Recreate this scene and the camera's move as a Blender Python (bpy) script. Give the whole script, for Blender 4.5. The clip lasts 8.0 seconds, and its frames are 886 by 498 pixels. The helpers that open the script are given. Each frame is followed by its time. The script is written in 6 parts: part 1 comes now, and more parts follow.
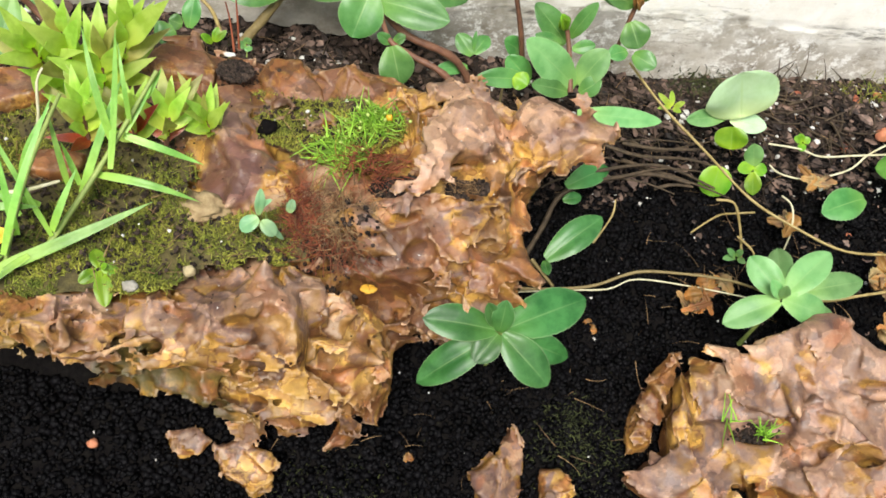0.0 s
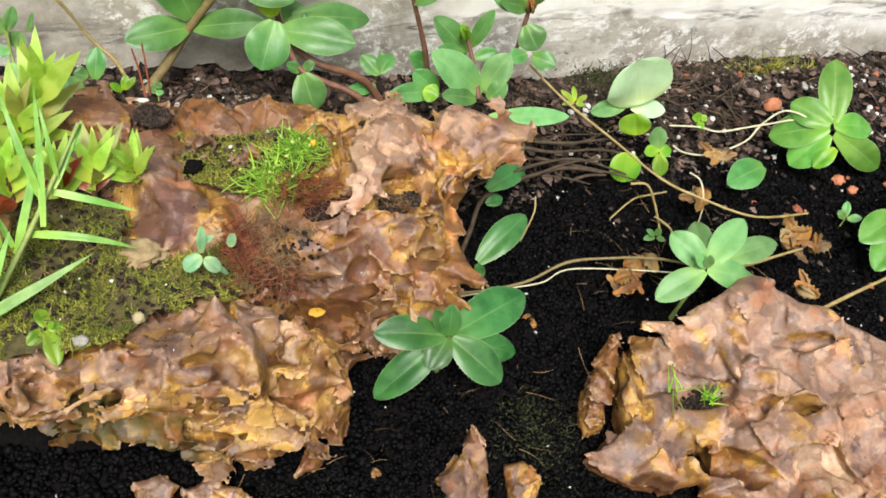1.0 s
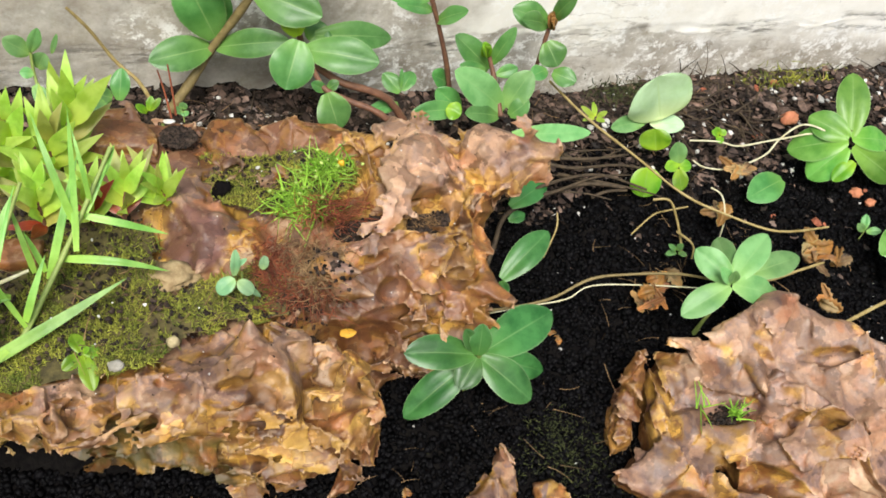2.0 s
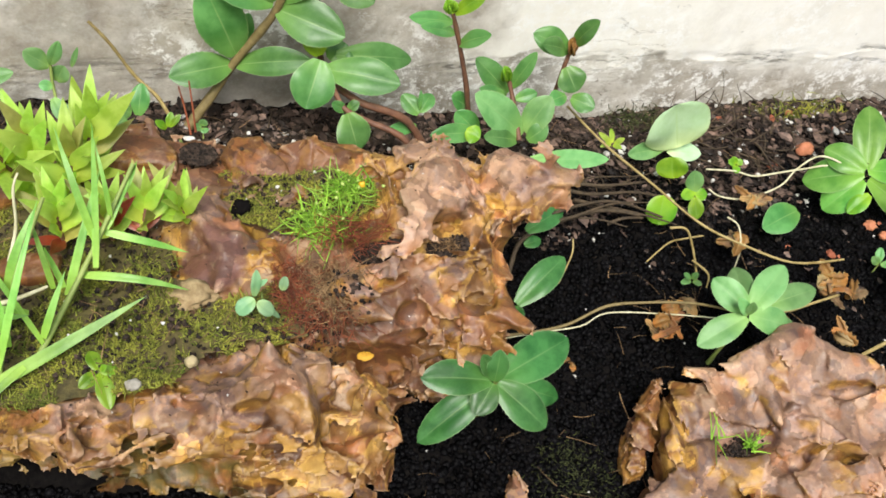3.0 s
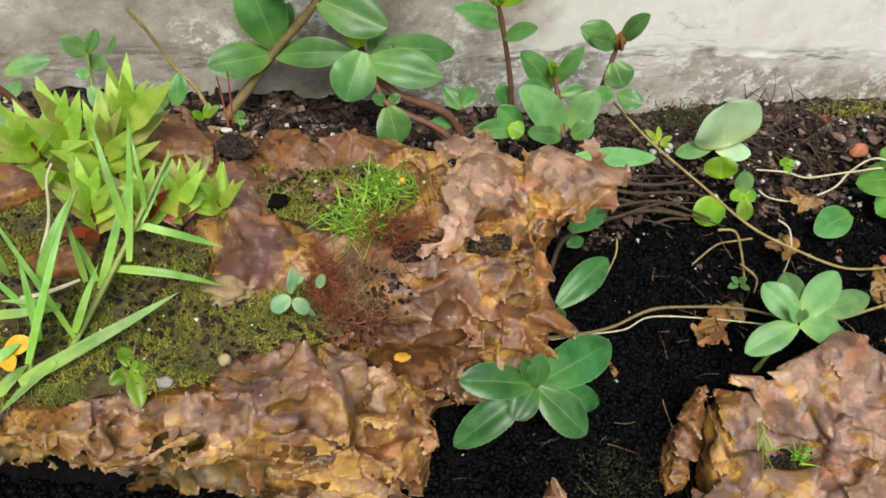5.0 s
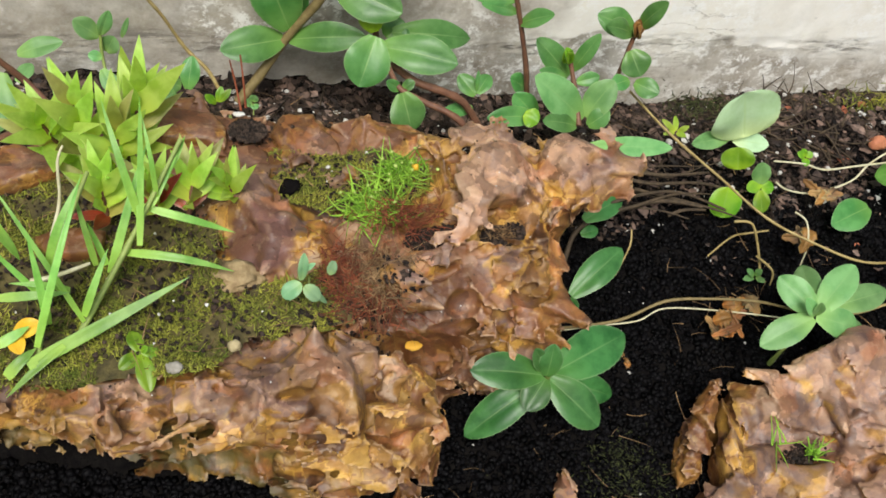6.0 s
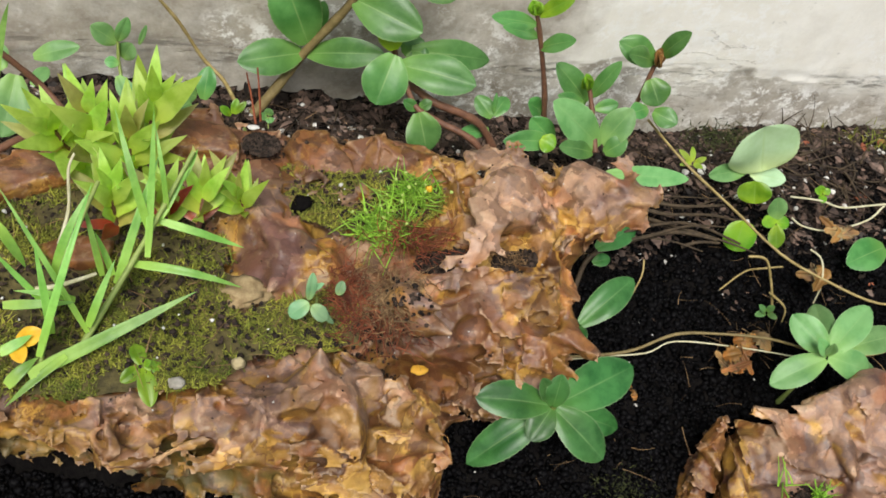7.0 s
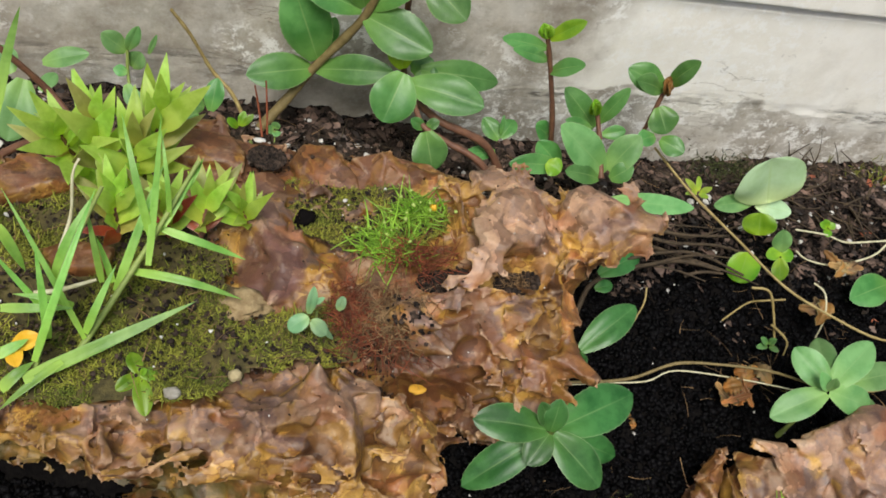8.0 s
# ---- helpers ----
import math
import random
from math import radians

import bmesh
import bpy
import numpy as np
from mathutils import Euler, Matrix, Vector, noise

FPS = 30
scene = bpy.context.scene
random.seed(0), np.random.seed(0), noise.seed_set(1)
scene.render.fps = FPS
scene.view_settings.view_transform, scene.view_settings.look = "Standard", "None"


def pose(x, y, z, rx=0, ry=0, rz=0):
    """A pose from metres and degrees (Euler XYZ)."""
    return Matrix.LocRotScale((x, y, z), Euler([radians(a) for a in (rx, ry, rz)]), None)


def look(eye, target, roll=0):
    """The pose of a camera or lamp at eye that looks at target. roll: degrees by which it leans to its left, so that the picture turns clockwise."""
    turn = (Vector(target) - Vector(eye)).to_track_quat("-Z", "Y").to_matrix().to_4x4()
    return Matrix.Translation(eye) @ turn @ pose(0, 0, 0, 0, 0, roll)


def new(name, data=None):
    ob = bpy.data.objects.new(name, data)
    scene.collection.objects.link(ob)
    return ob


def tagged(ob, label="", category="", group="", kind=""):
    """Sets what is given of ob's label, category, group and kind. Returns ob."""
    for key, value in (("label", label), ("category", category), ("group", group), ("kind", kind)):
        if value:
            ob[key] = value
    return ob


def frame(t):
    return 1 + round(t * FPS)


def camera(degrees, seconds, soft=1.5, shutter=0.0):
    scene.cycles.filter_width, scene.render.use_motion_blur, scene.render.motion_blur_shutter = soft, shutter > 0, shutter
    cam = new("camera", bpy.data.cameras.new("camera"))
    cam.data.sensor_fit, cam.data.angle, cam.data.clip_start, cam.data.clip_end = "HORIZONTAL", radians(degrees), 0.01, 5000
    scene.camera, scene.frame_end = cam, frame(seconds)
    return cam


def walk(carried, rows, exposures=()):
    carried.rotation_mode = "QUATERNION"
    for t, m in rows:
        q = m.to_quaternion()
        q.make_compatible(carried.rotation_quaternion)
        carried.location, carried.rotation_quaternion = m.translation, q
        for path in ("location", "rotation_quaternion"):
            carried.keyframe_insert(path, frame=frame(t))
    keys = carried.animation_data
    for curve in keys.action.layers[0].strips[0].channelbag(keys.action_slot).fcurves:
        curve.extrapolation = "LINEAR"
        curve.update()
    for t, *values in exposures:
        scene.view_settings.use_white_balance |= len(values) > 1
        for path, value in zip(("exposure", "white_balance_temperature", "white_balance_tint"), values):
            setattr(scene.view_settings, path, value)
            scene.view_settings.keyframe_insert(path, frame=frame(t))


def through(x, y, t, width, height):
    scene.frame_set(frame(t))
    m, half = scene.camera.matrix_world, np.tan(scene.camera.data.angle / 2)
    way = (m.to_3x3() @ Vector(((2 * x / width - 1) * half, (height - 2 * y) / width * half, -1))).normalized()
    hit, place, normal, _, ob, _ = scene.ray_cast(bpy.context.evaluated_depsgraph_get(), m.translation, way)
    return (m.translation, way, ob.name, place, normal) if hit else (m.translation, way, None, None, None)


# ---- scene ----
cam = camera(46.1, 8.0, soft=1.7)
PATH = [
    (0, (0.0609, 0.0034, 0.4554), (0.1626, 0.2728, 0.0466), 18.53),
    (0.5, (0.0474, -0.0014, 0.4570), (0.1844, 0.2704, 0.0602), 18.94),
    (1, (0.0364, -0.0039, 0.4557), (0.1891, 0.2662, 0.0637), 17.86),
    (1.5, (0.0266, 0.0006, 0.4568), (0.1830, 0.2699, 0.0657), 17.63),
    (3, (0.0096, 0.0133, 0.4538), (0.1706, 0.2900, 0.0697), 19.32),
    (3.5, (0.0035, 0.0165, 0.4511), (0.1686, 0.2963, 0.0710), 20.36),
    (4, (0.0049, 0.0188, 0.4483), (0.1666, 0.3056, 0.0720), 20.09),
    (4.5, (0.0072, 0.0250, 0.4456), (0.1620, 0.3114, 0.0662), 19.39),
    (5, (0.0111, 0.0243, 0.4438), (0.1566, 0.3020, 0.0543), 18.46),
    (5.2, (0.0118, 0.0233, 0.4424), (0.1541, 0.2978, 0.0495), 18.13),
    (6.5, (0.0118, 0.0306, 0.4391), (0.1489, 0.3069, 0.0455), 19.35),
    (7, (0.0117, 0.0344, 0.4380), (0.1488, 0.3142, 0.0470), 20.52),
    (7.5, (0.0116, 0.0365, 0.4367), (0.1489, 0.3201, 0.0484), 21.47),
    (8, (0.0115, 0.0335, 0.4339), (0.1482, 0.3236, 0.0503), 21.87),
]
EXPOSURES = [(0, 0.67, 6500, 8), (1.5, 0.60, 6500, 8), (3.5, 0.56, 6500, 8), (4, 0.61, 6500, 8), (4.5, 0.49, 6500, 8), (5, 0.18, 6500, 8), (6.5, 0.30, 6500, 8), (7.5, 0.08, 6500, 8), (8, 0.05, 6500, 8)]
walk(cam, [(t, look(eye, target, roll)) for t, eye, target, roll in PATH],
     EXPOSURES)

# ---- light ----
world = bpy.data.worlds.new("overcast_sky")
scene.world = world
world.use_nodes = True
wn = world.node_tree
sky = wn.nodes.new("ShaderNodeTexSky")
sky.sky_type, sky.sun_disc = 'NISHITA', False
sky.sun_elevation, sky.sun_rotation = radians(58), radians(205)
sky.air_density, sky.dust_density = 1.0, 4.0
wn.links.new(sky.outputs[0], wn.nodes["Background"].inputs[0])
wn.nodes["Background"].inputs[1].default_value = 0.085
sun_data = bpy.data.lights.new("sun", 'SUN')
sun_data.energy, sun_data.angle, sun_data.color = 3.5, radians(24), (1.0, 0.985, 0.95)
sun = new("sun", sun_data)
sun.matrix_world = look((-0.25, -0.48, 1.0), (0.0, 0.0, 0))


# ---- field tools ----
def hashed(i, j, k, seed):
    """Random numbers in 0..1 for whole-number cells."""
    h = (i * 73856093) ^ (j * 19349663) ^ (k * 83492791) ^ (seed * 2654435761)
    h = (h ^ (h >> 13)) * 1274126177 & 0x7FFFFFFF
    h = (h ^ (h >> 16)) * 668265263 & 0x7FFFFFFF
    return ((h ^ (h >> 15)) & 0xFFFFF) / 1048576.0


def vnoise(p, size, seed=0):
    """Smooth noise in -1..1 at points p (n, 3), one bump per size metres."""
    q = p / np.array(size, float)
    c = np.floor(q).astype(np.int64)
    f = q - c
    f = f * f * (3 - 2 * f)
    out = np.zeros(len(p))
    for a in (0, 1):
        for b in (0, 1):
            for d in (0, 1):
                w = (f[:, 0] if a else 1 - f[:, 0]) * (f[:, 1] if b else 1 - f[:, 1]) * (f[:, 2] if d else 1 - f[:, 2])
                out += w * hashed(c[:, 0] + a, c[:, 1] + b, c[:, 2] + d, seed)
    return out * 2 - 1


def fbm(p, size, octaves=4, seed=0):
    s = np.array(size, float) * np.ones(3)
    return sum(vnoise(p, s / 2 ** o, seed + o) / 2 ** o for o in range(octaves))


def cells(p, size, seed=0):
    """Voronoi cells: nearest and second distance (in cells), the cell's random number and a random slope across it."""
    q = p / np.array(size, float)
    c = np.floor(q).astype(np.int64)
    f1, f2, rnd, slope = np.full(len(p), 9.0), np.full(len(p), 9.0), np.zeros(len(p)), np.zeros(len(p))
    for a in (-1, 0, 1):
        for b in (-1, 0, 1):
            for d in (-1, 0, 1):
                i, j, k = c[:, 0] + a, c[:, 1] + b, c[:, 2] + d
                u, v, w = hashed(i, j, k, seed), hashed(i, j, k, seed + 11), hashed(i, j, k, seed + 23)
                dx, dy, dz = q[:, 0] - i - u, q[:, 1] - j - v, q[:, 2] - k - w
                away = np.sqrt(dx * dx + dy * dy + dz * dz)
                near = away < f1
                f2 = np.where(near, f1, np.minimum(f2, away))
                rnd = np.where(near, hashed(i, j, k, seed + 37), rnd)
                slope = np.where(near, (2 * v - 1) * dx + (2 * w - 1) * dy + (2 * u - 1) * dz, slope)
                f1 = np.where(near, away, f1)
    return f1, f2, rnd, slope


def ramp(a, b, x):
    t = np.clip((x - a) / (b - a), 0, 1)
    return t * t * (3 - 2 * t)


def raw_mesh(name, verts, faces, smooth=True):
    """A mesh from arrays; faces all have the same number of corners."""
    me = bpy.data.meshes.new(name)
    verts, faces = np.asarray(verts, np.float32), np.asarray(faces, np.int32)
    n, k = faces.shape
    me.vertices.add(len(verts))
    me.vertices.foreach_set("co", verts.ravel())
    me.loops.add(n * k)
    me.loops.foreach_set("vertex_index", faces.ravel())
    me.polygons.add(n)
    me.polygons.foreach_set("loop_start", np.arange(0, n * k, k, dtype=np.int32))
    me.polygons.foreach_set("use_smooth", np.full(n, smooth))
    me.update(calc_edges=True)
    return me


def point_value(me, name, values):
    at = me.attributes.new(name, 'FLOAT', 'POINT')
    at.data.foreach_set("value", np.asarray(values, np.float32))


def surface(field, low, step):
    """Surface nets: the zero surface of a sampled field (negative inside) as vertices and quads."""
    inside = field < 0
    n = np.array(field.shape) - 1
    total, count = np.zeros((*n, 3)), np.zeros(n)
    corner = [(a, b, c) for a in (0, 1) for b in (0, 1) for c in (0, 1)]
    cut = lambda o: tuple(slice(o[i], o[i] + n[i]) for i in range(3))
    for o in corner:
        for axis in range(3):
            if o[axis]:
                continue
            e = tuple(v + (i == axis) for i, v in enumerate(o))
            fa, fb = field[cut(o)], field[cut(e)]
            hit = (fa < 0) != (fb < 0)
            t = np.where(hit, fa / np.where(hit, fa - fb, 1), 0)
            for i in range(3):
                total[..., i] += hit * (o[i] + (t if i == axis else 0))
            count += hit
    used = count > 0
    index = np.full(n, -1)
    index[used] = np.arange(used.sum())
    base = np.stack(np.nonzero(used), 1)
    verts = (base + total[used] / count[used][:, None]) * step + low
    quads = []
    for axis in range(3):
        b, c = [i for i in range(3) if i != axis]
        lo = [slice(1, -1)] * 3
        hi = [slice(1, -1)] * 3
        lo[axis], hi[axis] = slice(0, -1), slice(1, None)
        fa, fb = inside[tuple(lo)], inside[tuple(hi)]
        for flip, mask in ((False, fa & ~fb), (True, ~fa & fb)):
            pos = np.stack(np.nonzero(mask), 1)
            pos[:, b] += 1
            pos[:, c] += 1
            ring = []
            for db, dc in ((0, 0), (1, 0), (1, 1), (0, 1)):
                q = pos.copy()
                q[:, b] -= db
                q[:, c] -= dc
                ring.append(index[q[:, 0], q[:, 1], q[:, 2]])
            ring = np.stack(ring, 1)
            quads.append(ring[:, ::-1] if flip != (axis == 1) else ring)
    quads = np.concatenate(quads)
    return verts, quads[(quads >= 0).all(1)]


def outline_distance(x, y, poly):
    """Signed distance to a closed outline in plan, negative inside."""
    p = np.array(poly, float)
    best, inside = np.full(x.shape, 9.0), np.zeros(x.shape, bool)
    for (ax, ay), (bx, by) in zip(p, np.roll(p, -1, 0)):
        dx, dy = bx - ax, by - ay
        t = np.clip(((x - ax) * dx + (y - ay) * dy) / (dx * dx + dy * dy), 0, 1)
        best = np.minimum(best, np.hypot(x - ax - t * dx, y - ay - t * dy))
        if ay != by:
            inside ^= ((ay > y) != (by > y)) & (x < dx * (y - ay) / dy + ax)
    return np.where(inside, -best, best)


def heights(x, y, spots, reach=0.022):
    """A smooth height from a few (x, y, z) spots."""
    top, low = 0.0, 0.0
    for sx, sy, sz in spots:
        w = 1 / ((x - sx) ** 2 + (y - sy) ** 2 + reach * reach * 0.15) ** 1.6
        top, low = top + w * sz, low + w
    return top / low


def ground_height(x, y):
    """The soil: black granules in front, a bank of old roots before the wall."""
    g = -0.008 + 0.014 * ramp(0.17, 0.32, y) + 0.017 * ramp(0.325, 0.375, y + 0.01 * np.sin(x * 40))
    g = g + 0.012 * ramp(0.30, 0.44, x) * ramp(0.22, 0.30, y) - (0.021 + 0.020 * ramp(0.15, 0.35, x)) * ramp(0.385, 0.455, y)
    return g + 0.012 * ramp(0.2, 0.0, x) * ramp(0.34, 0.40, y)


def rough_ground(x, y):
    p = np.stack([x, y, 0 * x], 1)
    return ground_height(x, y) + 0.0035 * fbm(p, 0.03, 3, 5) + 0.0012 * vnoise(p, 0.006, 9) * (1 + 1.5 * ramp(0.34, 0.38, y))


# ---- object tools ----
def shaped(name, me, material, parent=None, label=""):
    if material:
        me.materials.append(material)
    ob = new(name, me)
    if parent:
        ob.parent = parent
    if label:
        ob["label"] = label
    return ob


def thing(name, label, category, group="", kind=""):
    return tagged(new(name), label, category, group, kind)


def tube_arrays(points, radii, sides=7, jitter=0.0, rng=None):
    """A tapering round tube along a smooth line through the points."""
    pts = [Vector(p) for p in points]
    line, rad = [], []
    for i in range(len(pts) - 1):
        p0, p1, p2, p3 = pts[max(i - 1, 0)], pts[i], pts[i + 1], pts[min(i + 2, len(pts) - 1)]
        for s in range(5):
            t = s / 5
            line.append(0.5 * ((2 * p1) + (p2 - p0) * t + (2 * p0 - 5 * p1 + 4 * p2 - p3) * t * t + (3 * p1 - p0 - 3 * p2 + p3) * t ** 3))
            rad.append(radii[0] + (radii[1] - radii[0]) * (i + t) / (len(pts) - 1))
    line.append(pts[-1])
    rad.append(radii[1])
    verts, faces = [], []
    for i, (p, r) in enumerate(zip(line, rad)):
        d = (line[min(i + 1, len(line) - 1)] - line[max(i - 1, 0)]).normalized()
        a = d.orthogonal().normalized() if i == 0 else (a - d * a.dot(d)).normalized()
        b = d.cross(a)
        r = r * (1 + (rng.uniform(-jitter, jitter) if rng else 0))
        for s in range(sides):
            w = 2 * math.pi * s / sides
            verts.append(p + (a * math.cos(w) + b * math.sin(w)) * r)
    for i in range(len(line) - 1):
        for s in range(sides):
            t = (s + 1) % sides
            faces.append((i * sides + s, i * sides + t, (i + 1) * sides + t, (i + 1) * sides + s))
    return np.array([tuple(v) for v in verts]), np.array(faces)


def tube(name, points, radii, material, parent=None, label="", sides=7, jitter=0.12, seed=1):
    v, f = tube_arrays(points, radii, sides, jitter, random.Random(seed))
    return shaped(name, raw_mesh(name, v, f), material, parent, label)


VIEW_POINT = Vector((0.02, 0.02, 0.45))  # leaf blades face this mean camera position, to fit its view


def leaf_arrays(base, tip, width, shape="oval", cup=0.18, droop=0.10, serrate=0.014, seed=0, lean=0.0, along=26, across=4):
    """A leaf blade from base to tip with a folded midrib, curled rim and notched edge; returns vertices, quads and uv."""
    rng = random.Random(seed)
    base, tip = Vector(base), Vector(tip)
    axis = tip - base
    size = axis.length
    axis.normalize()
    up = (Vector((0, 0, 1)) * 0.3 + (VIEW_POINT - base).normalized() + Vector((rng.uniform(-1, 1), rng.uniform(-1, 1), 0)) * (0.2 + lean)).normalized()
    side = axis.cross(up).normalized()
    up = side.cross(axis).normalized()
    twist = rng.uniform(-0.25, 0.25)
    verts, uv, faces = [], [], []
    for i in range(along + 1):
        t = i / along
        if shape == "oval":
            w = 1.03 * math.sin(math.pi * (0.07 + 0.93 * t) ** 1.18) ** 0.62 + 0.02 if i < along else 0.015
        elif shape == "round":
            w = math.sqrt(max(0.0, 1 - (2 * t - 1) ** 2)) + 0.03
        elif shape == "spear":
            w = (1 - t ** 2.2) * (0.45 + 0.55 * ramp(0, 0.35, t)) + 0.01
        else:
            w = (1 - t ** 3.0) * (0.75 + 0.25 * ramp(0, 0.15, t)) + 0.01
        w *= width / 2
        mid = base + axis * (size * t) + up * (droop * size * math.sin(math.pi * t) * 1.0)
        for j in range(-across, across + 1):
            s = j / across
            edge = w * s
            if abs(j) == across and 0 < i < along:
                edge *= 1 + serrate * (1 if i % 2 else -1)
            lift = cup * w * (abs(s) ** 1.3) * (1 - 0.9 * abs(s) ** 4) - 0.10 * w * math.exp(-(s * 5) ** 2)
            lift += 0.07 * w * math.sin(t * 8 + seed + 2 * s) * abs(s)
            verts.append(mid + side * edge + up * (lift + twist * edge * t))
            uv.append((s, t))
    row = 2 * across + 1
    for i in range(along):
        for j in range(row - 1):
            a = i * row + j
            faces.append((a, a + 1, a + row + 1, a + row))
    return np.array([tuple(v) for v in verts]), np.array(faces), uv


def leaf(name, row, material, parent, seed=0, label="", **kw):
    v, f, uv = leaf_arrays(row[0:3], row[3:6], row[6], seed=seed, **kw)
    me = raw_mesh(name, v, f)
    layer = me.uv_layers.new(name="blade")
    flat = [c for poly in f for k in poly for c in uv[k]]
    layer.data.foreach_set("uv", flat)
    return shaped(name, me, material, parent, label)


def joined(parts):
    """Several (vertices, faces) pairs as one pair."""
    vs, fs, n = [], [], 0
    for v, f in parts:
        vs.append(v)
        fs.append(np.asarray(f) + n)
        n += len(v)
    return np.concatenate(vs), np.concatenate(fs)


def lump(name, center, size, material, parent=None, label="", seed=0, rough=0.25, steps=3):
    """A small rounded, uneven lump."""
    bm = bmesh.new()
    bmesh.ops.create_icosphere(bm, subdivisions=steps, radius=1)
    for v in bm.verts:
        n = noise.noise(v.co * 1.6 + Vector((seed * 3.1, 0, 0))) * rough + noise.noise(v.co * 4 + Vector((0, seed, 0))) * rough * 0.4
        v.co = Vector((v.co.x * size[0], v.co.y * size[1], v.co.z * size[2])) * (1 + n)
    for f in bm.faces:
        f.smooth = True
    me = bpy.data.meshes.new(name)
    bm.to_mesh(me)
    bm.free()
    ob = shaped(name, me, material, parent, label)
    ob.location = center
    return ob


# ---- materials ----
def mat(name):
    m = bpy.data.materials.new(name)
    m.use_nodes = True
    nt = m.node_tree
    return m, nt, nt.nodes["Principled BSDF"]


def node(nt, kind, **inputs):
    n = nt.nodes.new(kind)
    for k, v in inputs.items():
        n.inputs[k.replace("_", " ")].default_value = v
    return n


def noise_tex(nt, scale, detail=5, rough=0.6, coords="Object"):
    t = node(nt, "ShaderNodeTexNoise", Scale=scale, Detail=detail, Roughness=rough)
    c = nt.nodes.new("ShaderNodeTexCoord")
    nt.links.new(c.outputs[coords], t.inputs["Vector"])
    return t


def ramp_of(nt, src, stops):
    r = nt.nodes.new("ShaderNodeValToRGB")
    el = r.color_ramp.elements
    while len(el) < len(stops):
        el.new(0.5)
    for e, (p, c) in zip(el, stops):
        e.position, e.color = p, (*c, 1) if len(c) == 3 else c
    nt.links.new(src, r.inputs[0])
    return r


def mix(nt, fac, a, b, mode='MIX'):
    n = nt.nodes.new("ShaderNodeMix")
    n.data_type, n.blend_type = 'RGBA', mode
    for sock, v in ((n.inputs[0], fac), (n.inputs[6], a), (n.inputs[7], b)):
        if hasattr(v, "is_linked"):
            nt.links.new(v, sock)
        else:
            sock.default_value = v if isinstance(v, (int, float)) else (*v, 1)
    return n.outputs[2]


def math_of(nt, op, a, b=0.0):
    n = nt.nodes.new("ShaderNodeMath")
    n.operation = op
    for sock, v in ((n.inputs[0], a), (n.inputs[1], b)):
        if hasattr(v, "is_linked"):
            nt.links.new(v, sock)
        else:
            sock.default_value = v
    return n.outputs[0]


def attr(nt, name):
    n = nt.nodes.new("ShaderNodeAttribute")
    n.attribute_name = name
    return n.outputs["Fac"]


def bump(nt, bsdf, src, strength, distance):
    b = node(nt, "ShaderNodeBump", Strength=strength, Distance=distance)
    nt.links.new(src, b.inputs["Height"])
    nt.links.new(b.outputs[0], bsdf.inputs["Normal"])
    return b


def object_random(nt):
    return nt.nodes.new("ShaderNodeObjectInfo").outputs["Random"]


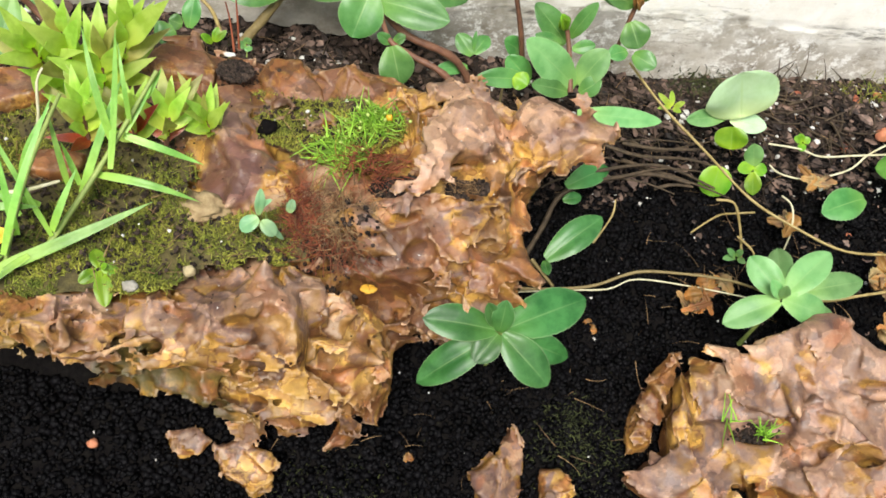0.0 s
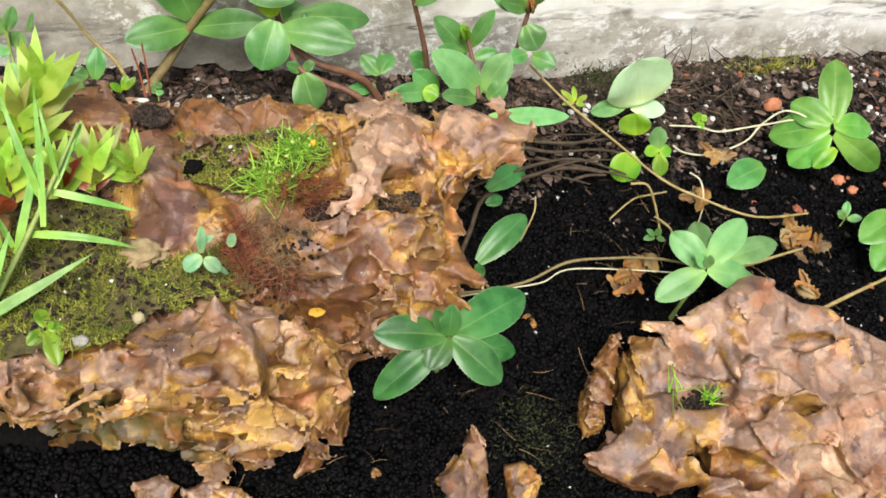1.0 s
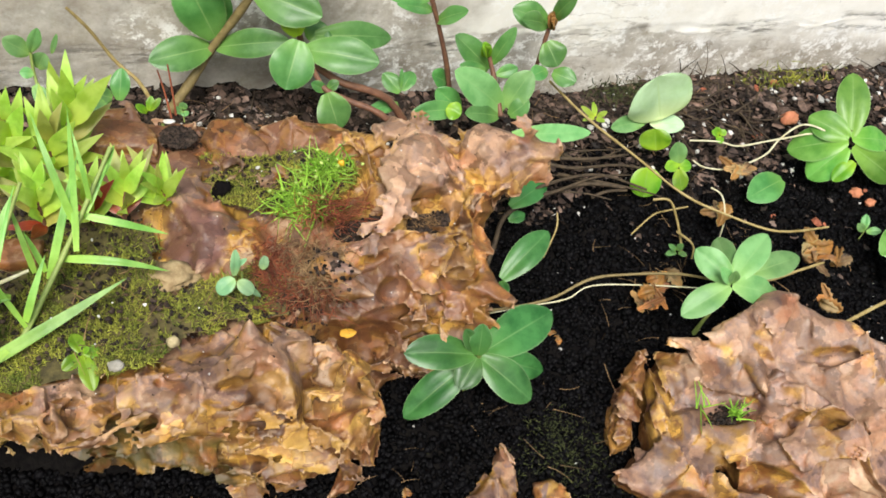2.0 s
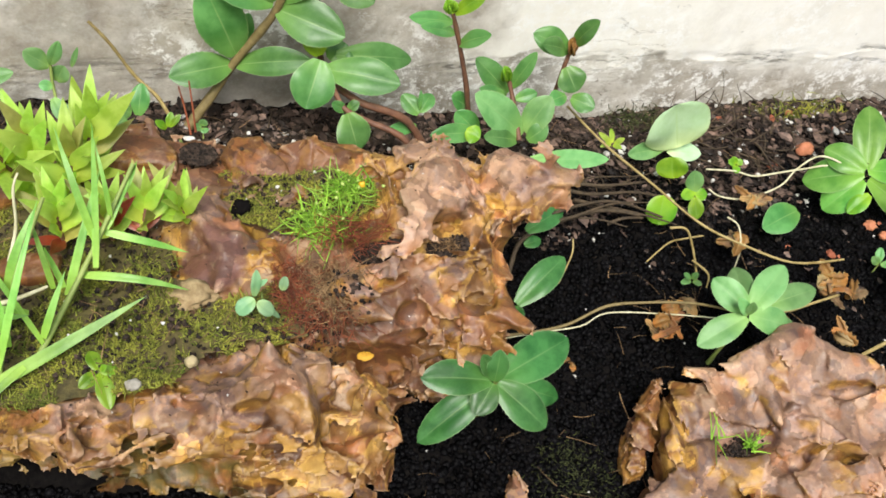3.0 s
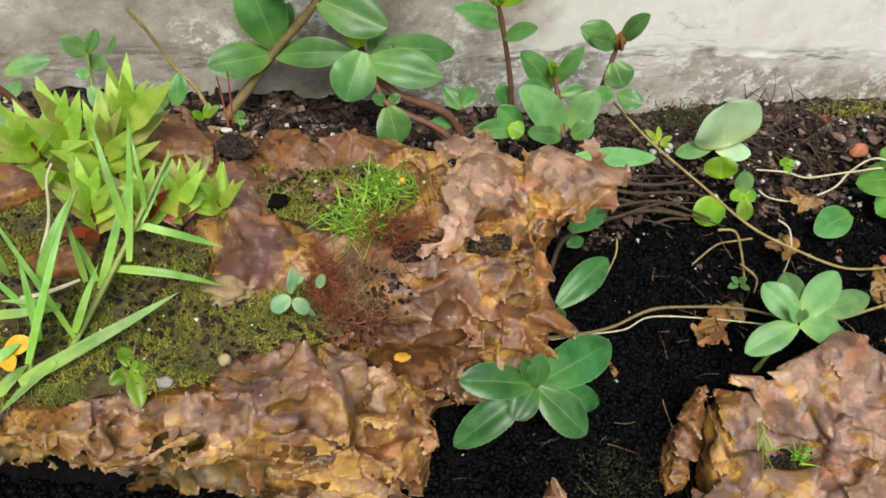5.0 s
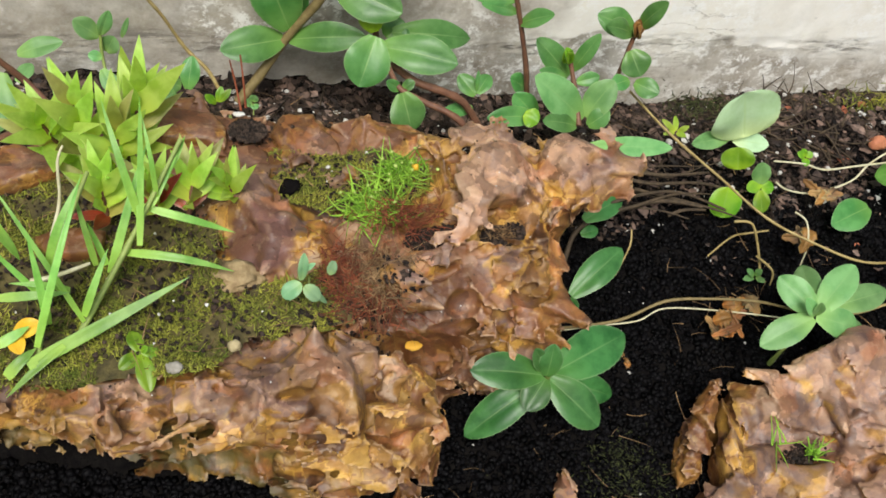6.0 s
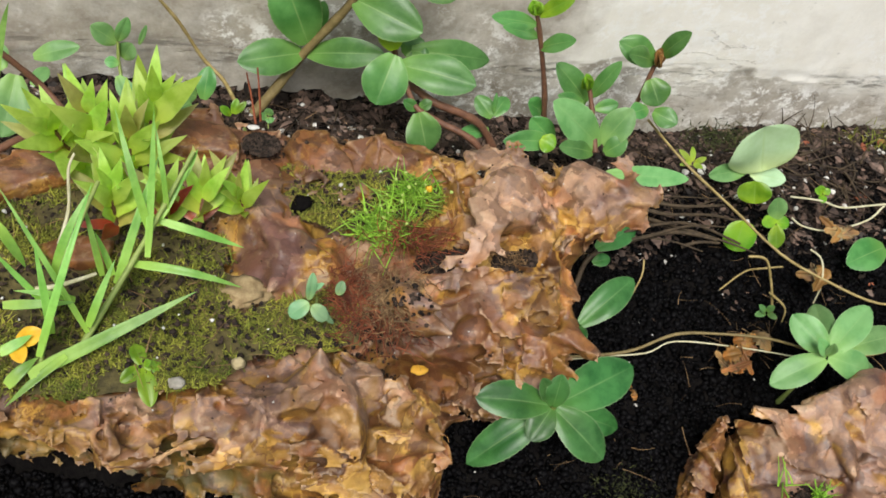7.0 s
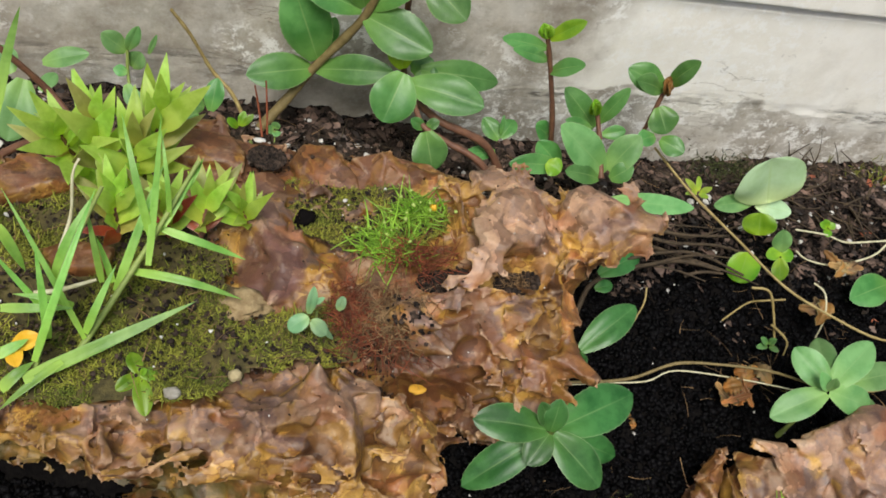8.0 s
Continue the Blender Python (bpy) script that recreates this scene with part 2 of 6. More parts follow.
def bark_material(name, warm=0.5):
    """Old pine bark: ochre and rust scales, mauve-grey skin on top, pale rims with highlights painted in."""
    m, nt, b = mat(name)
    tone = attr(nt, "plate")
    big = noise_tex(nt, 38, 3, 0.5).outputs["Fac"]
    fine = noise_tex(nt, 420, 5, 0.65).outputs["Fac"]
    mid = noise_tex(nt, 120, 4, 0.55).outputs["Fac"]
    less = lambda src, k: math_of(nt, 'MULTIPLY', src, k)
    pick = math_of(nt, 'ADD', less(tone, 0.6), less(big, 0.42))
    inner = ramp_of(nt, pick, [(0.30, (0.075, 0.031, 0.008)), (0.38, (0.200, 0.092, 0.018)), (0.45, (0.400, 0.235, 0.044)), (0.51, (0.170, 0.066, 0.015)), (0.57, (0.480, 0.300, 0.070)),
                               (0.65, (0.150, 0.056, 0.014)), (0.74, (0.360, 0.200, 0.050))])
    outer = ramp_of(nt, math_of(nt, 'ADD', less(mid, 0.35), less(pick, 0.65)), [(0.31, (0.100, 0.050, 0.040)), (0.40, (0.170, 0.100, 0.080)), (0.47, (0.290, 0.180, 0.115)), (0.53, (0.165, 0.108, 0.094)), (0.59, (0.310, 0.175, 0.100)), (0.68, (0.390, 0.290, 0.190))])
    # skin mask that also puts the scale hollows' shade into the colour
    film_shade = math_of(nt, 'ADD', attr(nt, "film_shade"), less(math_of(nt, 'SUBTRACT', mid, 0.5), 0.35))
    col = mix(nt, ramp_of(nt, film_shade, [(warm - 0.04, (0, 0, 0)), (warm + 0.06, (1, 1, 1))]).outputs[0], inner.outputs[0], outer.outputs[0])
    orange = ramp_of(nt, noise_tex(nt, 48, 2, 0.4).outputs["Fac"], [(0.60, (0, 0, 0)), (0.635, (1, 1, 1))]).outputs[0]
    col = mix(nt, less(orange, 0.55), col, (0.34, 0.130, 0.046))
    around = less(math_of(nt, 'SUBTRACT', mid, 0.5), 0.9)
    mauve = ramp_of(nt, math_of(nt, 'ADD', attr(nt, "mauve"), around), [(0.35, (0, 0, 0)), (0.65, (1, 1, 1))]).outputs[0]
    col = mix(nt, less(mauve, 0.85), col, (0.130, 0.060, 0.048))
    # rust-brown of the bark, which also carries shade put into the colour
    rust = ramp_of(nt, math_of(nt, 'ADD', attr(nt, "rust"), around), [(0.3, (0, 0, 0)), (0.7, (1, 1, 1))]).outputs[0]
    col = mix(nt, less(rust, 0.75), col, (0.140, 0.054, 0.019))
    # paler towards the top, broken up by noise
    pale_top = ramp_of(nt, math_of(nt, 'ADD', attr(nt, "pale_top"), less(math_of(nt, 'SUBTRACT', math_of(nt, 'ADD', less(mid, 0.5), less(big, 0.5)), 0.5), 1.6)), [(0.25, (0, 0, 0)), (0.75, (1, 1, 1))]).outputs[0]
    col = mix(nt, less(pale_top, 0.62), col, mix(nt, tone, (0.42, 0.235, 0.135), (0.58, 0.42, 0.28)))
    # convex edges go paler: highlights on the rims put into the colour
    edge_light = ramp_of(nt, math_of(nt, 'ADD', attr(nt, "edge_light"), less(math_of(nt, 'SUBTRACT', mid, 0.5), 0.12)), [(0.07, (0, 0, 0)), (0.22, (1, 1, 1))]).outputs[0]
    col = mix(nt, less(edge_light, 0.75), col, (0.62, 0.45, 0.29))
    crust = ramp_of(nt, noise_tex(nt, 200, 4, 0.6).outputs["Fac"], [(0.60, (0, 0, 0)), (0.66, (1, 1, 1))]).outputs[0]
    col = mix(nt, less(crust, 0.22), col, (0.55, 0.42, 0.28))
    wander = nt.nodes.new("ShaderNodeVectorMath")
    wander.operation = 'MULTIPLY_ADD'
    wander.inputs[1].default_value = (0.016, 0.016, 0.016)
    nt.links.new(noise_tex(nt, 110, 3, 0.6).outputs["Color"], wander.inputs[0])
    nt.links.new(nt.nodes.new("ShaderNodeTexCoord").outputs["Object"], wander.inputs[2])
    flake = node(nt, "ShaderNodeTexVoronoi", Scale=105)
    nt.links.new(wander.outputs[0], flake.inputs["Vector"])
    sheet = nt.nodes.new("ShaderNodeSeparateColor")
    nt.links.new(flake.outputs["Color"], sheet.inputs[0])
    col = mix(nt, 1.0, col, ramp_of(nt, sheet.outputs[0], [(0.0, (0.58, 0.54, 0.50)), (0.5, (0.96, 0.96, 0.96)), (1.0, (1.38, 1.37, 1.36))]).outputs[0], 'MULTIPLY')
    streak = ramp_of(nt, fine, [(0.3, (0.75, 0.70, 0.66)), (0.65, (0.95, 0.895, 0.85))])
    col = mix(nt, 1.0, col, streak.outputs[0], 'MULTIPLY')
    dark = ramp_of(nt, mid, [(0.30, (1, 1, 1)), (0.40, (0, 0, 0))])
    col = mix(nt, less(dark.outputs[0], 0.4), col, (0.09, 0.04, 0.018))
    # dark algae green that also stands in for shade on the undercut
    green = ramp_of(nt, attr(nt, "algae_shade"), [(0.35, (0, 0, 0)), (0.8, (1, 1, 1))])
    col = mix(nt, less(math_of(nt, 'MULTIPLY', green.outputs[0], ramp_of(nt, mid, [(0.38, (0.2, 0.2, 0.2)), (0.58, (1, 1, 1))]).outputs[0]), 0.8), col, (0.052, 0.046, 0.005))
    nt.links.new(col, b.inputs["Base Color"])
    rough = ramp_of(nt, mid, [(0.3, (0.38, 0.38, 0.38)), (0.7, (0.66, 0.66, 0.66))])
    nt.links.new(rough.outputs[0], b.inputs["Roughness"])
    bump(nt, b, math_of(nt, 'ADD', math_of(nt, 'ADD', less(fine, 0.7), less(mid, 1.4)), less(sheet.outputs[1], 1.0)), 0.5, 0.0010)
    return m


def leaf_material(name, deep, pale, vein=0.5, gloss=0.38, through=0.25):
    """A leaf with a pale midrib, side veins and uneven green."""
    m, nt, b = mat(name)
    uv = nt.nodes.new("ShaderNodeUVMap")
    sep = nt.nodes.new("ShaderNodeSeparateXYZ")
    nt.links.new(uv.outputs[0], sep.inputs[0])
    s, t = sep.outputs[0], sep.outputs[1]
    off = math_of(nt, 'ABSOLUTE', s)
    rib = math_of(nt, 'MULTIPLY', ramp_of(nt, off, [(0.0, (1, 1, 1)), (0.055, (0, 0, 0))]).outputs[0], ramp_of(nt, t, [(0.55, (1, 1, 1)), (1.0, (0.15, 0.15, 0.15))]).outputs[0])
    wave = math_of(nt, 'SUBTRACT', math_of(nt, 'MULTIPLY', t, 46.0), math_of(nt, 'MULTIPLY', off, 17.0))
    lines = ramp_of(nt, math_of(nt, 'SINE', wave), [(0.80, (0, 0, 0)), (1.0, (1, 1, 1))]).outputs[0]
    veins = math_of(nt, 'MAXIMUM', rib, math_of(nt, 'MULTIPLY', lines, 0.045))
    blot = noise_tex(nt, 75, 4, 0.6).outputs["Fac"]
    base = mix(nt, ramp_of(nt, blot, [(0.38, (0, 0, 0)), (0.62, (1, 1, 1))]).outputs[0], deep, pale)
    shift = nt.nodes.new("ShaderNodeHueSaturation")
    rnd = object_random(nt)
    nt.links.new(math_of(nt, 'ADD', math_of(nt, 'MULTIPLY', rnd, 0.03), 0.485), shift.inputs["Hue"])
    nt.links.new(math_of(nt, 'ADD', math_of(nt, 'MULTIPLY', rnd, 0.5), 0.75), shift.inputs["Value"])
    nt.links.new(base, shift.inputs["Color"])
    young = ramp_of(nt, t, [(0.0, (1, 1, 1)), (0.45, (0, 0, 0))]).outputs[0]
    col = mix(nt, math_of(nt, 'MULTIPLY', young, 0.5), shift.outputs[0], (1.9 * pale[0], 1.5 * pale[1], 1.0 * pale[2]))
    col = mix(nt, math_of(nt, 'MULTIPLY', veins, vein), col, (0.36, 0.50, 0.20))
    edge = ramp_of(nt, off, [(0.93, (0, 0, 0)), (1.0, (1, 1, 1))]).outputs[0]
    col = mix(nt, math_of(nt, 'MULTIPLY', edge, 0.4), col, (0.40, 0.50, 0.26))
    nt.links.new(col, b.inputs["Base Color"])
    b.inputs["Roughness"].default_value = gloss
    pucker = noise_tex(nt, 420, 3, 0.6).outputs["Fac"]
    bump(nt, b, math_of(nt, 'ADD', math_of(nt, 'ADD', math_of(nt, 'MULTIPLY', veins, -0.3), blot), math_of(nt, 'MULTIPLY', pucker, 0.5)), 0.4, 0.0006)
    tr = nt.nodes.new("ShaderNodeBsdfTranslucent")
    nt.links.new(mix(nt, 1.0, col, (1.0, 1.15, 0.5), 'MULTIPLY'), tr.inputs[0])
    mixer = nt.nodes.new("ShaderNodeMixShader")
    mixer.inputs[0].default_value = through
    out = nt.nodes["Material Output"]
    nt.links.new(b.outputs[0], mixer.inputs[1])
    nt.links.new(tr.outputs[0], mixer.inputs[2])
    nt.links.new(mixer.outputs[0], out.inputs[0])
    return m


def plain_material(name, a, b_col, scale=200, rough=0.7, bumpy=0.4, depth=0.001, per_piece=0.0, shine=0.35):
    """Two colours mixed by noise, with fine relief; per_piece varies brightness from piece to piece."""
    m, nt, b = mat(name)
    n = noise_tex(nt, scale, 5, 0.65).outputs["Fac"]
    col = mix(nt, ramp_of(nt, n, [(0.3, (0, 0, 0)), (0.7, (1, 1, 1))]).outputs[0], a, b_col)
    if per_piece:
        geo = nt.nodes.new("ShaderNodeNewGeometry").outputs["Random Per Island"]
        hsv = nt.nodes.new("ShaderNodeHueSaturation")
        nt.links.new(math_of(nt, 'ADD', math_of(nt, 'MULTIPLY', geo, per_piece), 1 - per_piece / 2), hsv.inputs["Value"])
        nt.links.new(col, hsv.inputs["Color"])
        col = hsv.outputs[0]
    nt.links.new(col, b.inputs["Base Color"])
    b.inputs["Roughness"].default_value = rough
    b.inputs["Specular IOR Level"].default_value = shine
    bump(nt, b, n, bumpy, depth)
    return m


def wall_material():
    """Weathered render: cream above, grey and damp below, stained and pitted."""
    m, nt, b = mat("weathered_render")
    big = noise_tex(nt, 9, 6, 0.62).outputs["Fac"]
    mid = noise_tex(nt, 45, 6, 0.65).outputs["Fac"]
    fine = noise_tex(nt, 300, 5, 0.7).outputs["Fac"]
    clean = mix(nt, ramp_of(nt, mid, [(0.35, (0, 0, 0)), (0.7, (1, 1, 1))]).outputs[0], (0.84, 0.795, 0.70), (0.92, 0.89, 0.82))
    dirty = mix(nt, ramp_of(nt, mid, [(0.3, (0, 0, 0)), (0.7, (1, 1, 1))]).outputs[0], (0.23, 0.196, 0.152), (0.52, 0.465, 0.38))
    patch = math_of(nt, 'ADD', attr(nt, "stain"), math_of(nt, 'MULTIPLY', math_of(nt, 'SUBTRACT', big, 0.5), 1.1))
    col = mix(nt, ramp_of(nt, patch, [(0.36, (0, 0, 0)), (0.60, (1, 1, 1))]).outputs[0], clean, dirty)
    blots = ramp_of(nt, noise_tex(nt, 26, 8, 0.75).outputs["Fac"], [(0.42, (0, 0, 0)), (0.60, (1, 1, 1))]).outputs[0]
    col = mix(nt, math_of(nt, 'MULTIPLY', blots, 0.4), col, (0.80, 0.77, 0.70))
    grime = ramp_of(nt, noise_tex(nt, 14, 7, 0.7).outputs["Fac"], [(0.56, (0, 0, 0)), (0.72, (1, 1, 1))]).outputs[0]
    col = mix(nt, math_of(nt, 'MULTIPLY', grime, math_of(nt, 'ADD', math_of(nt, 'MULTIPLY', attr(nt, "stain"), 0.5), 0.3)), col, (0.22, 0.19, 0.14))
    crust_at = ramp_of(nt, noise_tex(nt, 17, 3, 0.5).outputs["Fac"], [(0.42, (0, 0, 0)), (0.54, (1, 1, 1))]).outputs[0]
    crust = ramp_of(nt, noise_tex(nt, 130, 7, 0.78).outputs["Fac"], [(0.50, (0, 0, 0)), (0.58, (1, 1, 1))]).outputs[0]
    col = mix(nt, math_of(nt, 'MULTIPLY', math_of(nt, 'MULTIPLY', crust, crust_at), 0.95), col, (0.90, 0.88, 0.83))
    flat = nt.nodes.new("ShaderNodeMapping")
    flat.inputs["Scale"].default_value = (0.35, 1, 1.6)
    nt.links.new(nt.nodes.new("ShaderNodeTexCoord").outputs["Object"], flat.inputs["Vector"])
    flaked = node(nt, "ShaderNodeTexNoise", Scale=110, Detail=6, Roughness=0.7)
    nt.links.new(flat.outputs[0], flaked.inputs["Vector"])
    chips = ramp_of(nt, flaked.outputs["Fac"], [(0.52, (0, 0, 0)), (0.62, (1, 1, 1))]).outputs[0]
    col = mix(nt, math_of(nt, 'MULTIPLY', math_of(nt, 'MULTIPLY', chips, attr(nt, "edge")), 0.95), col, (0.15, 0.132, 0.108))
    specks = ramp_of(nt, noise_tex(nt, 170, 3, 0.5).outputs["Fac"], [(0.66, (0, 0, 0)), (0.74, (1, 1, 1))]).outputs[0]
    col = mix(nt, math_of(nt, 'MULTIPLY', specks, 0.35), col, (0.74, 0.71, 0.64))
    pits = ramp_of(nt, noise_tex(nt, 95, 4, 0.7).outputs["Fac"], [(0.24, (1, 1, 1)), (0.33, (0, 0, 0))]).outputs[0]
    col = mix(nt, math_of(nt, 'MULTIPLY', pits, 0.5), col, (0.22, 0.20, 0.17))
    long_way = nt.nodes.new("ShaderNodeMapping")
    long_way.inputs["Scale"].default_value = (0.45, 1, 1.5)
    nt.links.new(nt.nodes.new("ShaderNodeTexCoord").outputs["Object"], long_way.inputs["Vector"])
    vein = node(nt, "ShaderNodeTexNoise", Scale=22, Detail=7, Roughness=0.62)
    nt.links.new(long_way.outputs[0], vein.inputs["Vector"])
    hair = ramp_of(nt, math_of(nt, 'ABSOLUTE', math_of(nt, 'SUBTRACT', vein.outputs["Fac"], 0.5)), [(0.001, (1, 1, 1)), (0.006, (0, 0, 0))]).outputs[0]
    hair = math_of(nt, 'MULTIPLY', hair, ramp_of(nt, noise_tex(nt, 12, 2, 0.5).outputs["Fac"], [(0.50, (0, 0, 0)), (0.58, (1, 1, 1))]).outputs[0])
    col = mix(nt, math_of(nt, 'MULTIPLY', hair, 0.55), col, (0.26, 0.21, 0.15))
    nt.links.new(col, b.inputs["Base Color"])
    b.inputs["Roughness"].default_value = 0.9
    bump(nt, b, math_of(nt, 'ADD', math_of(nt, 'ADD', fine, math_of(nt, 'SUBTRACT', mid, hair)), math_of(nt, 'MULTIPLY', math_of(nt, 'MULTIPLY', chips, attr(nt, "edge")), -1.2)), 0.45, 0.0008)
    return m


BARK = bark_material("pine_bark", 0.57)
BARK_PALE = bark_material("pine_bark_weathered", 0.45)
SOIL = plain_material("black_soil", (0.0025, 0.002, 0.0025), (0.008, 0.007, 0.006), 260, 0.95, 0.7, 0.0015, 0.0, 0.05)
GRANULE = plain_material("soil_granules", (0.0010, 0.0010, 0.0012), (0.0042, 0.0038, 0.0042), 700, 0.40, 0.7, 0.0008, 1.9, 0.05)
ROOTMAT = plain_material("rotted_litter", (0.007, 0.005, 0.004), (0.046, 0.030, 0.021), 320, 0.7, 0.7, 0.001, 1.7, 0.2)
STONE = plain_material("grey_stone", (0.20, 0.18, 0.14), (0.36, 0.34, 0.29), 300, 0.85)
PERLITE = plain_material("pale_grit", (0.42, 0.40, 0.36), (0.62, 0.60, 0.56), 500, 0.8, 0.5, 0.0006, 0.5)
MOSS = plain_material("moss", (0.058, 0.092, 0.011), (0.33, 0.315, 0.046), 60, 0.85, 0.4, 0.0008, 1.3)
MOSS_BED = plain_material("moss_bed", (0.030, 0.024, 0.011), (0.13, 0.105, 0.034), 160, 0.9, 0.8, 0.002)
LEAF = leaf_material("green_leaf", (0.062, 0.190, 0.042), (0.120, 0.285, 0.078), 0.42, 0.42)
LEAF_BRIGHT = leaf_material("fresh_green_leaf", (0.085, 0.260, 0.030), (0.165, 0.370, 0.065), 0.4, 0.42)
LEAF_DARK = leaf_material("deep_green_leaf", (0.026, 0.102, 0.020), (0.066, 0.192, 0.048), 0.30, 0.40)
LEAF_GREY = leaf_material("pale_grey_green_leaf", (0.12, 0.29, 0.085), (0.20, 0.40, 0.14), 0.3, 0.5)
LEAF_LIME = leaf_material("lime_leaf", (0.12, 0.29, 0.012), (0.24, 0.42, 0.03), 0.25, 0.42, 0.35)
SEDUM = leaf_material("yellow_green_leaf", (0.34, 0.53, 0.055), (0.56, 0.74, 0.15), 0.1, 0.45, 0.5)
SEDUM_BRONZE = leaf_material("bronze_green_leaf", (0.26, 0.26, 0.05), (0.44, 0.44, 0.12), 0.1, 0.45, 0.4)
DARK_MOSS = plain_material("dark_moss", (0.016, 0.022, 0.006), (0.075, 0.085, 0.024), 160, 0.9, 0.3, 0.0005, 1.2)
GRASS = leaf_material("grass_blade", (0.18, 0.40, 0.060), (0.32, 0.58, 0.13), 0.2, 0.42, 0.4)
RED_LEAF = leaf_material("red_leaf", (0.14, 0.012, 0.008), (0.26, 0.04, 0.014), 0.1, 0.42, 0.2)
LEAF_BLUE = leaf_material("glaucous_leaflet", (0.17, 0.34, 0.16), (0.25, 0.43, 0.22), 0.25, 0.5)
LEAF_PALE = leaf_material("pale_glaucous_leaf", (0.34, 0.50, 0.27), (0.42, 0.58, 0.36), 0.45, 0.5)
BROWN_LEAF = leaf_material("dry_leaf", (0.17, 0.07, 0.018), (0.36, 0.17, 0.05), 0.2, 0.6, 0.2)
TAN_LEAF = leaf_material("tan_dry_leaf", (0.10, 0.055, 0.022), (0.30, 0.20, 0.09), 0.2, 0.7, 0.15)
STEM_BROWN = plain_material("brown_stem", (0.13, 0.095, 0.035), (0.24, 0.18, 0.075), 260, 0.6)
STEM_RED = plain_material("red_brown_stem", (0.10, 0.045, 0.028), (0.19, 0.09, 0.05), 260, 0.55)
ROOT_DARK = plain_material("dark_root", (0.022, 0.015, 0.008), (0.085, 0.058, 0.032), 260, 0.75)
STEM_STRAW = plain_material("straw_stem", (0.22, 0.155, 0.05), (0.40, 0.31, 0.13), 200, 0.6)
STEM_PALE = plain_material("pale_stem", (0.40, 0.36, 0.20), (0.60, 0.57, 0.40), 200, 0.6)
STEM_GREEN = plain_material("green_stem", (0.16, 0.22, 0.05), (0.27, 0.33, 0.09), 200, 0.55)
FIBRE = plain_material("dry_fibres", (0.12, 0.065, 0.028), (0.30, 0.19, 0.09), 150, 0.8, 0.2, 0.0005, 0.9)
FIBRE_RED = plain_material("red_rootlets", (0.12, 0.028, 0.012), (0.25, 0.07, 0.028), 150, 0.75, 0.2, 0.0005, 0.9)
TUFT = plain_material("fine_green_tuft", (0.12, 0.28, 0.015), (0.32, 0.52, 0.06), 90, 0.5, 0.2, 0.0005, 0.8)
YELLOW = plain_material("yellow_petal", (0.58, 0.30, 0.015), (0.68, 0.42, 0.03), 200, 0.5)
WALL = wall_material()


# ---- setting: ground and wall ----
def spread(low, high, fine, far):
    """Coordinates that are fine between low and high and run out to far on both sides."""
    mid = np.arange(low, high, fine)
    out = np.geomspace(fine * 2, far, 22)
    return np.concatenate([low - out[::-1], mid, high + out])


gx, gy = spread(-0.22, 0.66, 0.004, 30), spread(0.06, 0.47, 0.004, 30)
mx, my = np.meshgrid(gx, gy, indexing="ij")
near = np.exp(-(np.maximum(0, np.abs(mx - 0.2) - 0.5) + np.maximum(0, np.abs(my - 0.26) - 0.25)) * 3)
gz = np.where(near > 0.02, rough_ground(mx.ravel(), np.clip(my.ravel(), 0, 0.5)).reshape(mx.shape) * near, 0)
ia, ib = np.meshgrid(np.arange(len(gx) - 1), np.arange(len(gy) - 1), indexing="ij")
at = lambda a, b: (a * len(gy) + b).ravel()
ground_mesh = raw_mesh("ground", np.stack([mx.ravel(), my.ravel(), gz.ravel()], 1), np.stack([at(ia, ib), at(ia + 1, ib), at(ia + 1, ib + 1), at(ia, ib + 1)], 1))
tagged(shaped("ground", ground_mesh, SOIL), "black granular potting soil of a planting bed", "soil", kind="structure")

WALL_Y = 0.45


